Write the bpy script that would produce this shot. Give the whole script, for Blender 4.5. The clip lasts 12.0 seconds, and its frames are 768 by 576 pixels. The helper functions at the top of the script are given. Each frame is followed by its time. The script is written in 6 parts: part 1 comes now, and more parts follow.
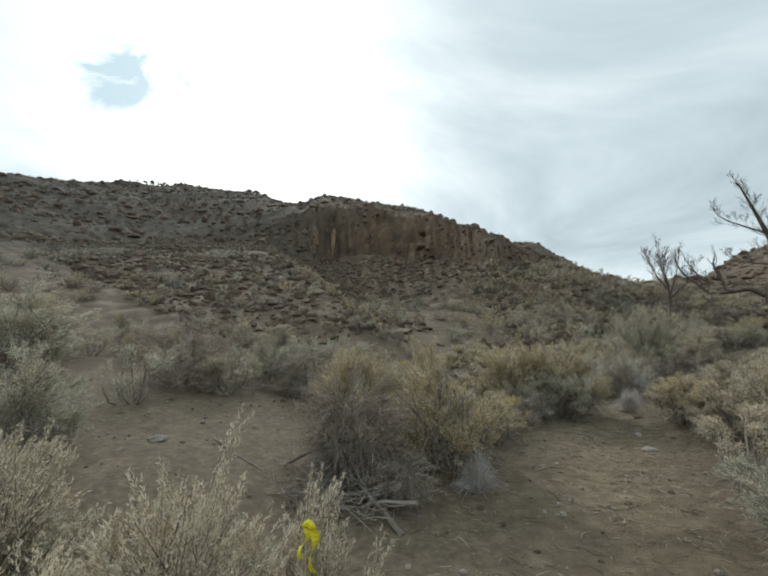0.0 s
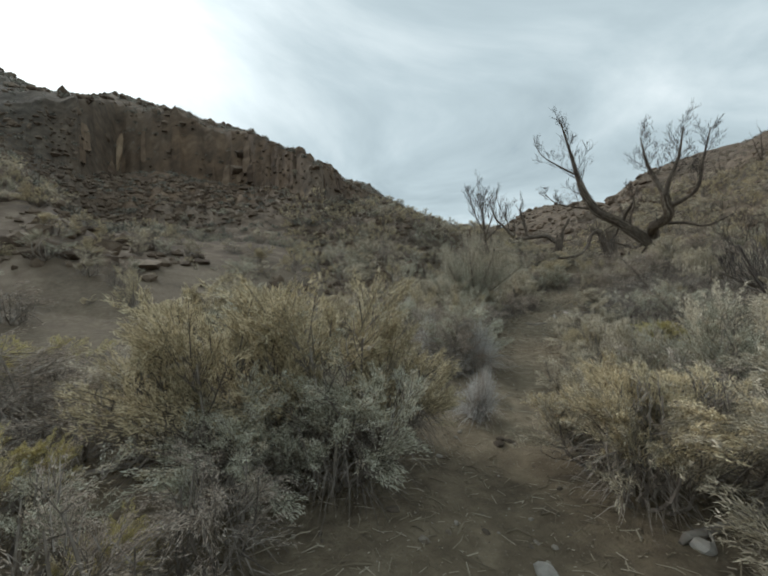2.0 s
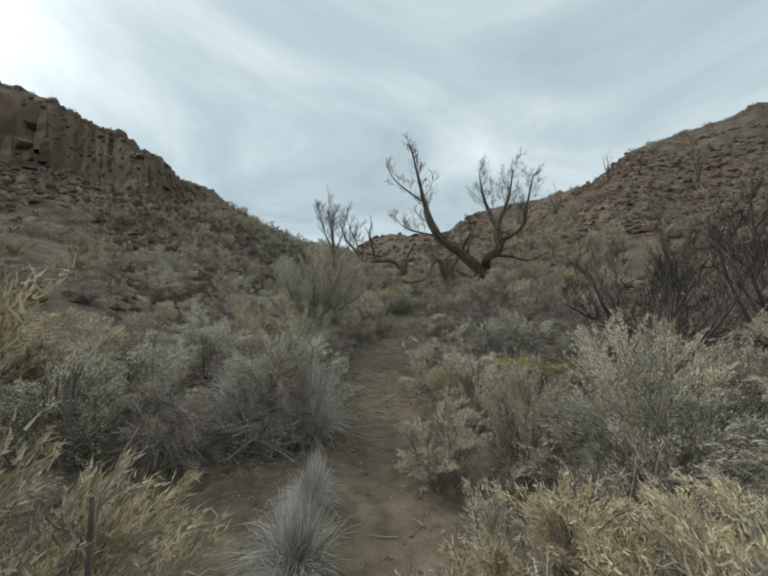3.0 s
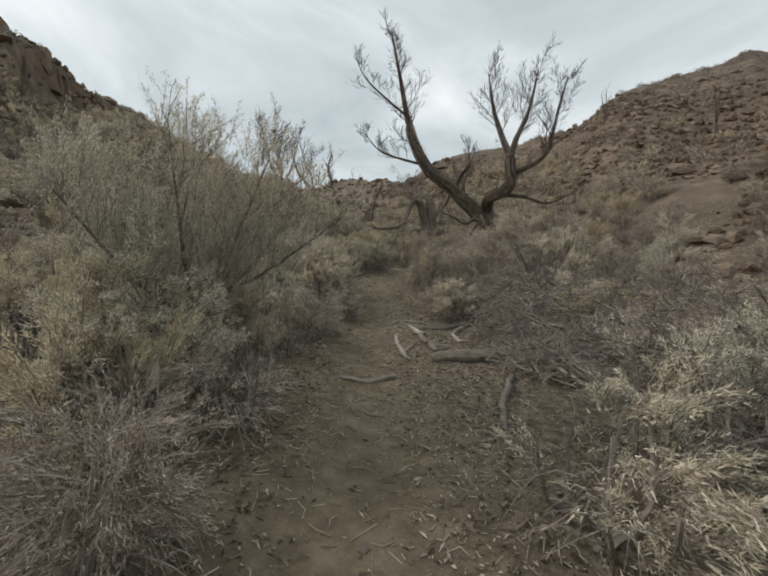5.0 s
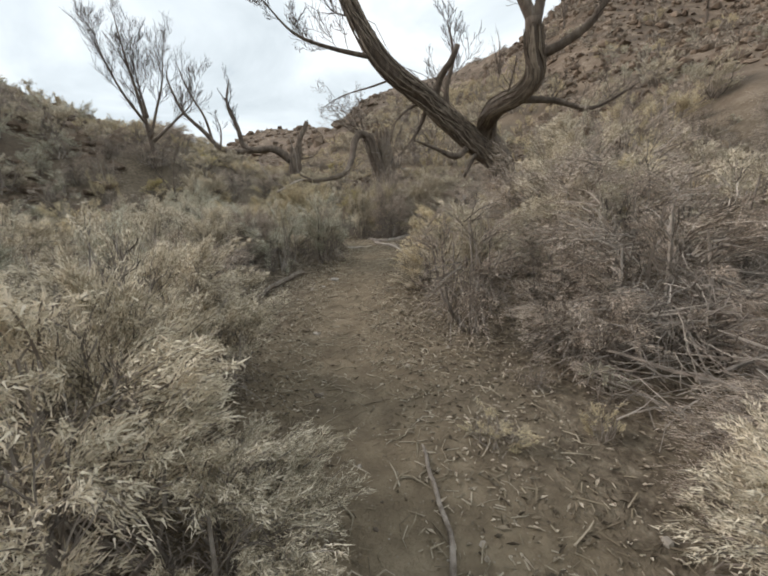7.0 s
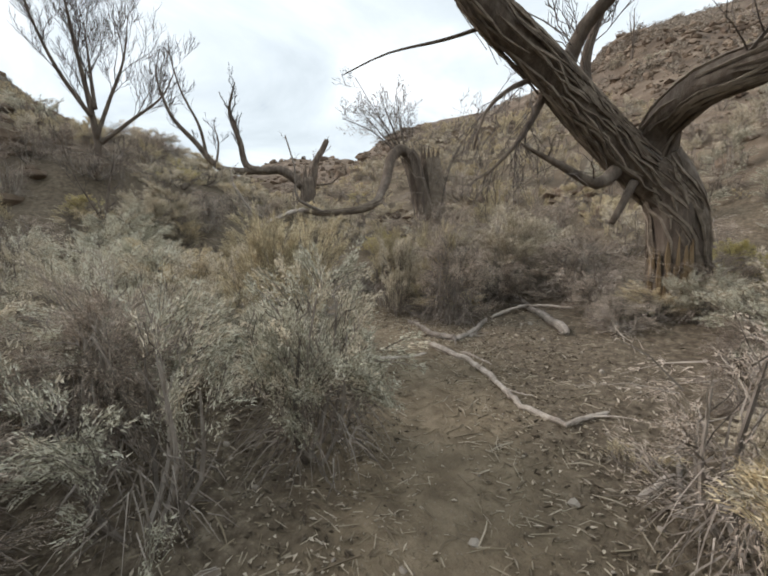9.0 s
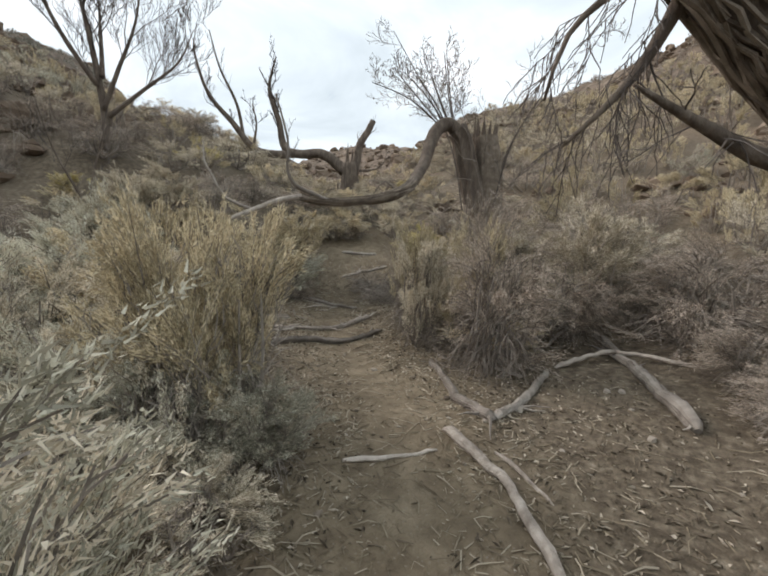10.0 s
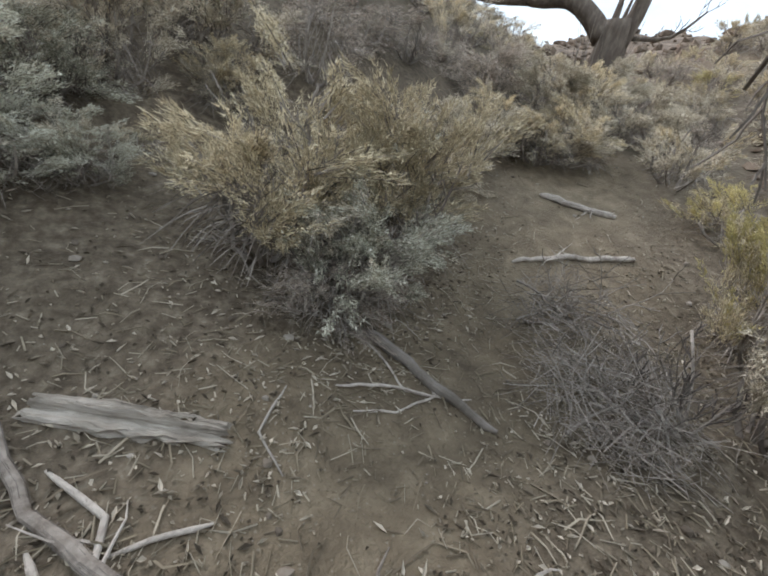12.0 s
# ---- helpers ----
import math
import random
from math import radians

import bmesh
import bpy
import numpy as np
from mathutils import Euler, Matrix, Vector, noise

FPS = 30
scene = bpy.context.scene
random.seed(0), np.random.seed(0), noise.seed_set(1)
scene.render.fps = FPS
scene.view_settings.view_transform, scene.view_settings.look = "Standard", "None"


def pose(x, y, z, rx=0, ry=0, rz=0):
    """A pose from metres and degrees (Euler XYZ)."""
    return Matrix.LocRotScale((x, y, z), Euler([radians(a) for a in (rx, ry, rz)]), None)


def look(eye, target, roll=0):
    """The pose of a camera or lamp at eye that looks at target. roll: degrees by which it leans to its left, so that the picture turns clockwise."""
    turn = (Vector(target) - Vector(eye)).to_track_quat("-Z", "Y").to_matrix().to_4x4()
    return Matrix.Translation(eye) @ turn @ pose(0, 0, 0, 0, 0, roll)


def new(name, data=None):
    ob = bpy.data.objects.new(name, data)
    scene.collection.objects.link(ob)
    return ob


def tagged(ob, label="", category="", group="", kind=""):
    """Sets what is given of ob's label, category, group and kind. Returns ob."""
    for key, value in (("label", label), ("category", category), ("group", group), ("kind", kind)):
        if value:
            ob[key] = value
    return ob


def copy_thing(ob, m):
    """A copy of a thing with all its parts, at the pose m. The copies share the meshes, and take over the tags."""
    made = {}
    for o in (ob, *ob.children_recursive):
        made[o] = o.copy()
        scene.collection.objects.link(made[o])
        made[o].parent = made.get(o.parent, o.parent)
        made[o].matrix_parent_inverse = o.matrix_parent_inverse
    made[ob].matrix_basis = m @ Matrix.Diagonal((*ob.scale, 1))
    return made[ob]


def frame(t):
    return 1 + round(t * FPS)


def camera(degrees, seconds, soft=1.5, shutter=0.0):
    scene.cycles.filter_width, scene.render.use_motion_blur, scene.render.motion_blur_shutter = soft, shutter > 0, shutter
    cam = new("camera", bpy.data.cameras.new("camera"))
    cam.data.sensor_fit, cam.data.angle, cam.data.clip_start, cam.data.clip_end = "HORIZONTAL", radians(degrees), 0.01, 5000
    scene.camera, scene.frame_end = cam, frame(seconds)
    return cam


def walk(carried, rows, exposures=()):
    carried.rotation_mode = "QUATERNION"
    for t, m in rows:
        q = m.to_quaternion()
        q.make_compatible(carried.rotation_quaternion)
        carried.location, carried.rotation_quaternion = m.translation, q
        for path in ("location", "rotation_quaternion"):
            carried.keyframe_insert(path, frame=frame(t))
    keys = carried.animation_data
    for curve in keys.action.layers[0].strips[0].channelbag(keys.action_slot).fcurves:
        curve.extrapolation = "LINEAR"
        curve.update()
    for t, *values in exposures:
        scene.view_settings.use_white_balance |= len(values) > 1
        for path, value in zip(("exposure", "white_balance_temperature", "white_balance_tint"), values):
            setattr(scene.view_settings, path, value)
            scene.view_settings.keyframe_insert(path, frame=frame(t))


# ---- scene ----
cam = camera(88.0, 12.0, soft=2.0)

PATH = [
    (0.0, pose(0.024, -0.020, 1.480, 97.25, 0.72, -0.06)),
    (0.5, pose(0.859, 1.704, 1.359, 97.66, 1.47, 16.21)),
    (1.0, pose(1.506, 3.175, 1.343, 90.53, -0.19, -6.65)),
    (1.5, pose(2.123, 4.506, 1.315, 94.46, -1.31, 2.67)),
    (2.0, pose(2.800, 5.611, 1.347, 88.69, 0.11, -23.65)),
    (2.5, pose(3.497, 6.620, 1.289, 84.66, -2.93, -36.66)),
    (3.0, pose(4.276, 7.384, 1.307, 92.09, -2.56, -45.25)),
    (3.5, pose(5.078, 8.143, 1.265, 88.83, -4.44, -48.94)),
    (5.5, pose(9.495, 12.915, 1.432, 83.51, -2.60, -53.98)),
    (6.0, pose(10.796, 13.948, 1.500, 80.54, 2.15, -60.88)),
    (6.5, pose(11.969, 14.917, 1.598, 78.58, 3.17, -60.07)),
    (8.5, pose(16.455, 18.722, 2.016, 81.61, -4.92, -63.39)),
    (9.0, pose(17.307, 19.067, 2.091, 83.69, -1.73, -58.40)),
    (9.5, pose(18.275, 19.358, 2.165, 80.96, -5.09, -54.29)),
    (10.0, pose(19.208, 19.713, 2.265, 81.94, -3.91, -50.04)),
    (10.5, pose(20.108, 20.332, 2.391, 80.11, -7.11, -43.70)),
    (11.0, pose(21.104, 21.252, 2.527, 79.80, -0.07, -46.69)),
    (11.5, pose(21.987, 22.177, 2.524, 76.17, -7.09, -30.26)),
    (12.0, pose(22.772, 23.245, 2.331, 64.05, -12.71, -20.00)),
]
walk(cam, PATH, [(0.0, 0.32, 6450, 9), (1.5, 0.2, 6400, 9), (2.2, 0.14, 6300, 8), (3.7, 0.17, 6450, 9), (5.3, 0.38, 6800, 16), (6.0, 0.68, 6800, 17), (9.0, 0.82, 6700, 17), (11.0, 0.97, 6600, 17), (12.0, 1.24, 6150, 17)])

# ---- world and light ----
SUN_AZ, SUN_EL = -22.0, 31.0
sun_way = Vector((math.sin(radians(SUN_AZ)) * math.cos(radians(SUN_EL)), math.cos(radians(SUN_AZ)) * math.cos(radians(SUN_EL)), math.sin(radians(SUN_EL))))
world = bpy.data.worlds.new("overcast_sky")
scene.world = world
world.use_nodes = True
wt = world.node_tree
wt.nodes.clear()


def node(tree, kind, **values):
    n = tree.nodes.new(kind)
    for key, value in values.items():
        if key in n.inputs:
            n.inputs[key].default_value = value
    return n


def mathn(tree, op, a, b=0.0, clamp=False):
    n = tree.nodes.new("ShaderNodeMath")
    n.operation, n.use_clamp = op, clamp
    for k, v in enumerate((a, b)):
        if isinstance(v, (int, float)):
            n.inputs[k].default_value = v
        else:
            tree.links.new(v, n.inputs[k])
    return n.outputs[0]


def ramp(tree, fac, stops):
    n = tree.nodes.new("ShaderNodeValToRGB")
    while len(n.color_ramp.elements) < len(stops):
        n.color_ramp.elements.new(0.5)
    for e, (at, c) in zip(n.color_ramp.elements, stops):
        e.position, e.color = at, (*c, 1)
    tree.links.new(fac, n.inputs[0])
    return n.outputs[0]


def mixc(tree, fac, a, b, blend="MIX"):
    n = tree.nodes.new("ShaderNodeMix")
    n.data_type, n.blend_type = "RGBA", blend
    for sock, v in ((n.inputs[0], fac), (n.inputs[6], a), (n.inputs[7], b)):
        if isinstance(v, (int, float)):
            sock.default_value = v
        elif isinstance(v, tuple):
            sock.default_value = (*v, 1)
        else:
            tree.links.new(v, sock)
    return n.outputs[2]


sky = wt.nodes.new("ShaderNodeTexSky")
sky.sky_type, sky.sun_disc = "NISHITA", False
sky.sun_elevation, sky.sun_rotation = radians(SUN_EL), radians(SUN_AZ)
coord = wt.nodes.new("ShaderNodeTexCoord")
sep = wt.nodes.new("ShaderNodeSeparateXYZ")
wt.links.new(coord.outputs["Generated"], sep.inputs[0])
high = mathn(wt, "ADD", mathn(wt, "MAXIMUM", sep.outputs[2], 0.0), 0.22)
flat = wt.nodes.new("ShaderNodeCombineXYZ")
wt.links.new(mathn(wt, "DIVIDE", sep.outputs[0], high), flat.inputs[0])
wt.links.new(mathn(wt, "DIVIDE", sep.outputs[1], high), flat.inputs[1])
broad = node(wt, "ShaderNodeTexNoise", Scale=0.85, Detail=7.0, Roughness=0.56, Distortion=0.7)
wt.links.new(flat.outputs[0], broad.inputs["Vector"])
cloud = ramp(wt, broad.outputs[0], [(0.34, (0.40, 0.48, 0.51)), (0.47, (0.52, 0.61, 0.64)), (0.60, (0.70, 0.78, 0.80)), (0.74, (0.90, 0.95, 0.96))])
dot = wt.nodes.new("ShaderNodeVectorMath")
dot.operation = "DOT_PRODUCT"
wt.links.new(coord.outputs["Generated"], dot.inputs[0])
dot.inputs[1].default_value = sun_way
glow = mathn(wt, "POWER", mathn(wt, "MAXIMUM", dot.outputs["Value"], 0.0), 19.0)
thin = mathn(wt, "MULTIPLY", glow, mathn(wt, "ADD", mathn(wt, "MULTIPLY", broad.outputs[0], 1.6), -0.15))
veil = node(wt, "ShaderNodeBackground", Strength=0.08)
wt.links.new(sky.outputs[0], veil.inputs[0])
lit = mixc(wt, 1.0, cloud, mixc(wt, thin, (0, 0, 0), (1.45, 1.44, 1.4)), "ADD")
gap = wt.nodes.new("ShaderNodeVectorMath")
gap.operation = "DOT_PRODUCT"
wt.links.new(coord.outputs["Generated"], gap.inputs[0])
gap.inputs[1].default_value = Vector((-0.482, 0.723, 0.494)).normalized()
wisp = node(wt, "ShaderNodeTexNoise", Scale=9.0, Detail=5.0, Roughness=0.6, Distortion=0.6)
wt.links.new(coord.outputs["Generated"], wisp.inputs["Vector"])
rift = mathn(wt, "ADD", mathn(wt, "MULTIPLY", mathn(wt, "SUBTRACT", gap.outputs["Value"], 0.9972), 300.0), mathn(wt, "MULTIPLY", mathn(wt, "SUBTRACT", wisp.outputs[0], 0.5), 8.0))
lit = mixc(wt, mathn(wt, "MULTIPLY", mathn(wt, "MAXIMUM", mathn(wt, "MINIMUM", rift, 1.0), 0.0), 0.85), lit, (0.42, 0.58, 0.66))
deck = node(wt, "ShaderNodeBackground", Strength=1.0)
wt.links.new(lit, deck.inputs[0])
cover = ramp(wt, broad.outputs[0], [(0.27, (0.15, 0.15, 0.15)), (0.36, (0.93, 0.93, 0.93))])
blend = wt.nodes.new("ShaderNodeMixShader")
wt.links.new(cover, blend.inputs[0])
wt.links.new(veil.outputs[0], blend.inputs[1])
wt.links.new(deck.outputs[0], blend.inputs[2])
wout = wt.nodes.new("ShaderNodeOutputWorld")
wt.links.new(blend.outputs[0], wout.inputs[0])

lamp = bpy.data.lights.new("sun", "SUN")
lamp.energy, lamp.angle, lamp.color = 1.5, radians(25), (1.0, 0.95, 0.88)
sun = new("sun", lamp)
sun.matrix_world = look(sun_way * 80, (0, 0, 0))

# ---- materials ----


def surface(name, stops, scale=4.0, rough=0.9, bump=0.3, bump_scale=30.0, island=0.0, thing=0.0, stretch=(1, 1, 1), blotch=0.35, blotch_scale=0.6, space="Object"):
    """A matt natural surface: a colour ramp over fine noise, broad blotches, and relief. island, thing: how far single pieces and things differ in brightness."""
    m = bpy.data.materials.new(name)
    m.use_nodes = True
    t = m.node_tree
    b = t.nodes["Principled BSDF"]
    c = t.nodes.new("ShaderNodeTexCoord")
    mp = t.nodes.new("ShaderNodeMapping")
    mp.inputs["Scale"].default_value = stretch
    t.links.new(c.outputs[space], mp.inputs[0])
    fine = node(t, "ShaderNodeTexNoise", Scale=scale, Detail=6.0, Roughness=0.6)
    wide = node(t, "ShaderNodeTexNoise", Scale=blotch_scale, Detail=3.0, Roughness=0.55)
    t.links.new(mp.outputs[0], fine.inputs["Vector"])
    t.links.new(c.outputs[space], wide.inputs["Vector"])
    fac = mathn(t, "ADD", mathn(t, "MULTIPLY", fine.outputs[0], 1 - blotch), mathn(t, "MULTIPLY", wide.outputs[0], blotch))
    if island:
        g = t.nodes.new("ShaderNodeNewGeometry")
        fac = mathn(t, "ADD", fac, mathn(t, "MULTIPLY", mathn(t, "SUBTRACT", g.outputs["Random Per Island"], 0.5), island))
    if thing:
        o = t.nodes.new("ShaderNodeObjectInfo")
        fac = mathn(t, "ADD", fac, mathn(t, "MULTIPLY", mathn(t, "SUBTRACT", o.outputs["Random"], 0.5), thing))
    n = len(stops) - 1
    col = ramp(t, fac, [(0.28 + 0.44 * k / n, s) for k, s in enumerate(stops)])
    t.links.new(col, b.inputs["Base Color"])
    b.inputs["Roughness"].default_value = rough
    b.inputs["Specular IOR Level"].default_value = 0.2
    if bump:
        rel = node(t, "ShaderNodeTexNoise", Scale=bump_scale, Detail=5.0, Roughness=0.65)
        t.links.new(mp.outputs[0], rel.inputs["Vector"])
        bp = node(t, "ShaderNodeBump", Strength=bump, Distance=0.03)
        t.links.new(rel.outputs[0], bp.inputs["Height"])
        t.links.new(bp.outputs[0], b.inputs["Normal"])
    return m


def foliage(name, stops, island=0.85, thing=0.42):
    """Leaves: light passes through a little."""
    stops = [(r, g, b * 1.02) for r, g, b in stops]
    m = surface(name, stops, scale=3.0, rough=0.75, bump=0, island=island, thing=thing, blotch=0.72, blotch_scale=4.2)
    t = m.node_tree
    b = t.nodes["Principled BSDF"]
    tr = t.nodes.new("ShaderNodeBsdfTranslucent")
    t.links.new(b.inputs["Base Color"].links[0].from_socket, tr.inputs[0])
    mx = t.nodes.new("ShaderNodeMixShader")
    mx.inputs[0].default_value = 0.25
    t.links.new(b.outputs[0], mx.inputs[1])
    t.links.new(tr.outputs[0], mx.inputs[2])
    t.links.new(mx.outputs[0], t.nodes["Material Output"].inputs[0])
    return m


LEAF = {
    "sage": foliage("sage_leaf", [(0.31, 0.295, 0.225), (0.50, 0.48, 0.37), (0.68, 0.66, 0.53)]),
    "pale": foliage("pale_shrub_leaf", [(0.36, 0.315, 0.23), (0.58, 0.515, 0.385), (0.77, 0.695, 0.545)]),
    "ochre": foliage("olive_shrub_leaf", [(0.36, 0.305, 0.20), (0.56, 0.48, 0.315), (0.73, 0.64, 0.44)]),
    "yellow": foliage("rabbitbrush_leaf", [(0.37, 0.32, 0.14), (0.55, 0.48, 0.21), (0.70, 0.61, 0.30)]),
    "golden": foliage("golden_straw_leaf", [(0.44, 0.36, 0.225), (0.64, 0.535, 0.345), (0.82, 0.715, 0.49)]),
    "dead": foliage("withered_leaf", [(0.255, 0.209, 0.162), (0.418, 0.348, 0.278), (0.603, 0.522, 0.429)]),
    "hill": foliage("juniper_and_sage_leaf", [(0.10, 0.098, 0.078), (0.19, 0.182, 0.148), (0.30, 0.29, 0.24)]),
    "slope": foliage("dry_slope_leaf", [(0.16, 0.135, 0.105), (0.27, 0.23, 0.18), (0.40, 0.345, 0.275)]),
    "straw": foliage("grey_straw", [(0.394, 0.377, 0.348), (0.58, 0.557, 0.522), (0.766, 0.742, 0.696)]),
}
TWIG = surface("grey_twig_bark", [(0.12, 0.102, 0.085), (0.24, 0.208, 0.176), (0.40, 0.356, 0.308)], scale=14, island=0.35, thing=0.2, bump=0.2)
TWIG_DARK = surface("dark_twig_bark", [(0.055, 0.046, 0.041), (0.11, 0.094, 0.083), (0.19, 0.165, 0.145)], scale=14, island=0.3, thing=0.2, bump=0.2)
BARK = surface("ridged_bark", [(0.062, 0.048, 0.039), (0.142, 0.114, 0.091), (0.28, 0.236, 0.19)], scale=9, bump=0.9, bump_scale=26, stretch=(1, 1, 0.3), blotch=0.3, blotch_scale=1.2)
BARK_LIGHT = surface("corky_bark", [(0.09, 0.07, 0.055), (0.19, 0.155, 0.12), (0.32, 0.27, 0.215)], scale=9, bump=0.6, bump_scale=30, island=0.35)
BARE_WOOD = surface("bleached_wood", [(0.15, 0.122, 0.098), (0.40, 0.35, 0.30), (0.62, 0.56, 0.49)], scale=16, bump=0.7, bump_scale=60, stretch=(1, 1, 0.35), thing=0.2, blotch=0.5, blotch_scale=6)
GREY_WOOD = surface("weathered_wood", [(0.14, 0.12, 0.10), (0.25, 0.22, 0.19), (0.38, 0.345, 0.30)], scale=8, bump=0.5, bump_scale=38, stretch=(1, 1, 0.35), thing=0.3, blotch=0.4, blotch_scale=2.5)
ROT_WOOD = surface("orange_heartwood", [(0.11, 0.075, 0.045), (0.20, 0.145, 0.085), (0.33, 0.255, 0.16)], scale=10, bump=0.8, bump_scale=30, stretch=(1, 1, 0.2))
STONE = surface("basalt_stone", [(0.0868, 0.0625, 0.0454), (0.15, 0.111, 0.0795), (0.231, 0.18, 0.134)], scale=5, bump=0.6, bump_scale=18, island=0.4, blotch=0.4, blotch_scale=0.4)
CLIFF_ROCK = surface("cliff_basalt", [(0.0672, 0.045, 0.031), (0.129, 0.088, 0.0602), (0.224, 0.16, 0.107)], scale=1.4, bump=0.8, bump_scale=5, thing=0.5, blotch=0.4, blotch_scale=0.25, stretch=(1, 1, 0.35))
CLIFF_PALE = surface("cliff_slab", [(0.189, 0.132, 0.0858), (0.307, 0.222, 0.145), (0.424, 0.316, 0.213)], scale=1.4, bump=0.6, bump_scale=5, stretch=(1, 1, 0.35))
PALE_STONE = surface("pale_stone", [(0.22, 0.20, 0.175), (0.34, 0.315, 0.28), (0.47, 0.445, 0.41)], scale=7, bump=0.5, bump_scale=22, thing=0.3)


def ground_material():
    m = surface("dry_soil", [(0.085, 0.066, 0.045), (0.178, 0.14, 0.094), (0.305, 0.25, 0.174)], scale=5.5, bump=0.9, bump_scale=34, blotch=0.35, blotch_scale=0.5)
    t = m.node_tree
    b = t.nodes["Principled BSDF"]
    soil = b.inputs["Base Color"].links[0].from_socket
    c = t.nodes.new("ShaderNodeTexCoord")

    def layer(name, scale, detail, stops):
        n = node(t, "ShaderNodeTexNoise", Scale=scale, Detail=detail, Roughness=0.62)
        t.links.new(c.outputs["Object"], n.inputs["Vector"])
        a = t.nodes.new("ShaderNodeAttribute")
        a.attribute_name = name
        return a.outputs["Fac"], ramp(t, n.outputs[0], stops)

    hill, rock = layer("hill", 0.9, 10.0, [(0.32, (0.060, 0.047, 0.036)), (0.44, (0.120, 0.090, 0.066)), (0.54, (0.168, 0.126, 0.090)), (0.68, (0.28, 0.225, 0.17))])
    green, brush = layer("brush", 0.7, 10.0, [(0.34, (0.026, 0.024, 0.021)), (0.46, (0.055, 0.050, 0.042)), (0.56, (0.092, 0.082, 0.068)), (0.70, (0.16, 0.146, 0.125))])
    wall, cliff = layer("cliff", 0.33, 9.0, [(0.30, (0.0538, 0.038, 0.0258)), (0.45, (0.103, 0.07, 0.0464)), (0.58, (0.161, 0.108, 0.0688)), (0.74, (0.278, 0.2, 0.131))])
    duff, mulch = layer("duff", 13.0, 8.0, [(0.34, (0.052, 0.040, 0.029)), (0.46, (0.108, 0.086, 0.062)), (0.58, (0.178, 0.145, 0.106)), (0.70, (0.29, 0.25, 0.19))])
    pebbles = node(t, "ShaderNodeTexVoronoi", Scale=26.0)
    t.links.new(c.outputs["Object"], pebbles.inputs["Vector"])
    speck = mathn(t, "LESS_THAN", pebbles.outputs["Distance"], 0.16)
    soil = mixc(t, mathn(t, "MULTIPLY", speck, 0.5), soil, (0.27, 0.235, 0.185))
    soil = mixc(t, duff, soil, mulch)
    col = mixc(t, hill, soil, rock)
    col = mixc(t, green, col, brush)
    col = mixc(t, wall, col, cliff)
    t.links.new(col, b.inputs["Base Color"])
    return m


SOIL = ground_material()

# ---- building helpers ----


def part(name, geo, material, parent=None, label=""):
    verts, faces = geo
    me = bpy.data.meshes.new(name)
    me.from_pydata(np.asarray(verts).tolist() if not isinstance(verts, list) else verts, [], np.asarray(faces).tolist() if not isinstance(faces, list) else faces)
    me.materials.append(material)
    ob = new(name, me)
    if parent is not None:
        ob.parent = parent
    if label:
        tagged(ob, label)
    return ob


def smooth(ob):
    ob.data.polygons.foreach_set("use_smooth", [True] * len(ob.data.polygons))
    return ob


def thing(name, label, category, group="", at=None):
    ob = new(name)
    ob.empty_display_size = 0.1
    if at is not None:
        ob.matrix_world = at
    return tagged(ob, label, category, group)


class Geo:
    """Vertices and faces that grow piece by piece."""

    def __init__(self):
        self.v, self.f = [], []

    def tube(self, pts, radii, sides=5, ridge=0.0, rng=None, cap=True):
        pts = [Vector(p) for p in pts]
        n0 = len(self.v)
        up = Vector((0.31, 0.52, 0.8)).normalized()
        phase = [rng.uniform(0.72, 1.28) for _ in range(sides)] if ridge and rng else None
        for i, p in enumerate(pts):
            d = (pts[min(i + 1, len(pts) - 1)] - pts[max(i - 1, 0)]).normalized()
            a = d.cross(up)
            a = a.normalized() if a.length > 1e-4 else d.orthogonal().normalized()
            b = d.cross(a)
            up = -b
            for k in range(sides):
                w = 2 * math.pi * k / sides
                r = radii[i]
                if phase:
                    r *= 1 + ridge * ((phase[k] - 1) * 3.0 + rng.uniform(-0.35, 0.35))
                self.v.append(tuple(p + (a * math.cos(w) + b * math.sin(w)) * r))
        for i in range(len(pts) - 1):
            for k in range(sides):
                q = n0 + i * sides
                self.f.append((q + k, q + (k + 1) % sides, q + sides + (k + 1) % sides, q + sides + k))
        if cap and sides > 2:
            self.f.append(tuple(n0 + (len(pts) - 1) * sides + k for k in range(sides)))
            self.f.append(tuple(n0 + k for k in reversed(range(sides))))

    def out(self):
        return self.v, self.f


def bend(rng, a, b, n, wander):
    """A wandering line from a to b in n steps."""
    a, b = Vector(a), Vector(b)
    w = (b - a).length * wander
    pts = []
    off = Vector((0, 0, 0))
    for i in range(n + 1):
        u = i / n
        pts.append(a.lerp(b, u) + off * math.sin(math.pi * min(u, 1)))
        off = off + Vector((rng.uniform(-1, 1), rng.uniform(-1, 1), rng.uniform(-1, 1))) * w
    return pts


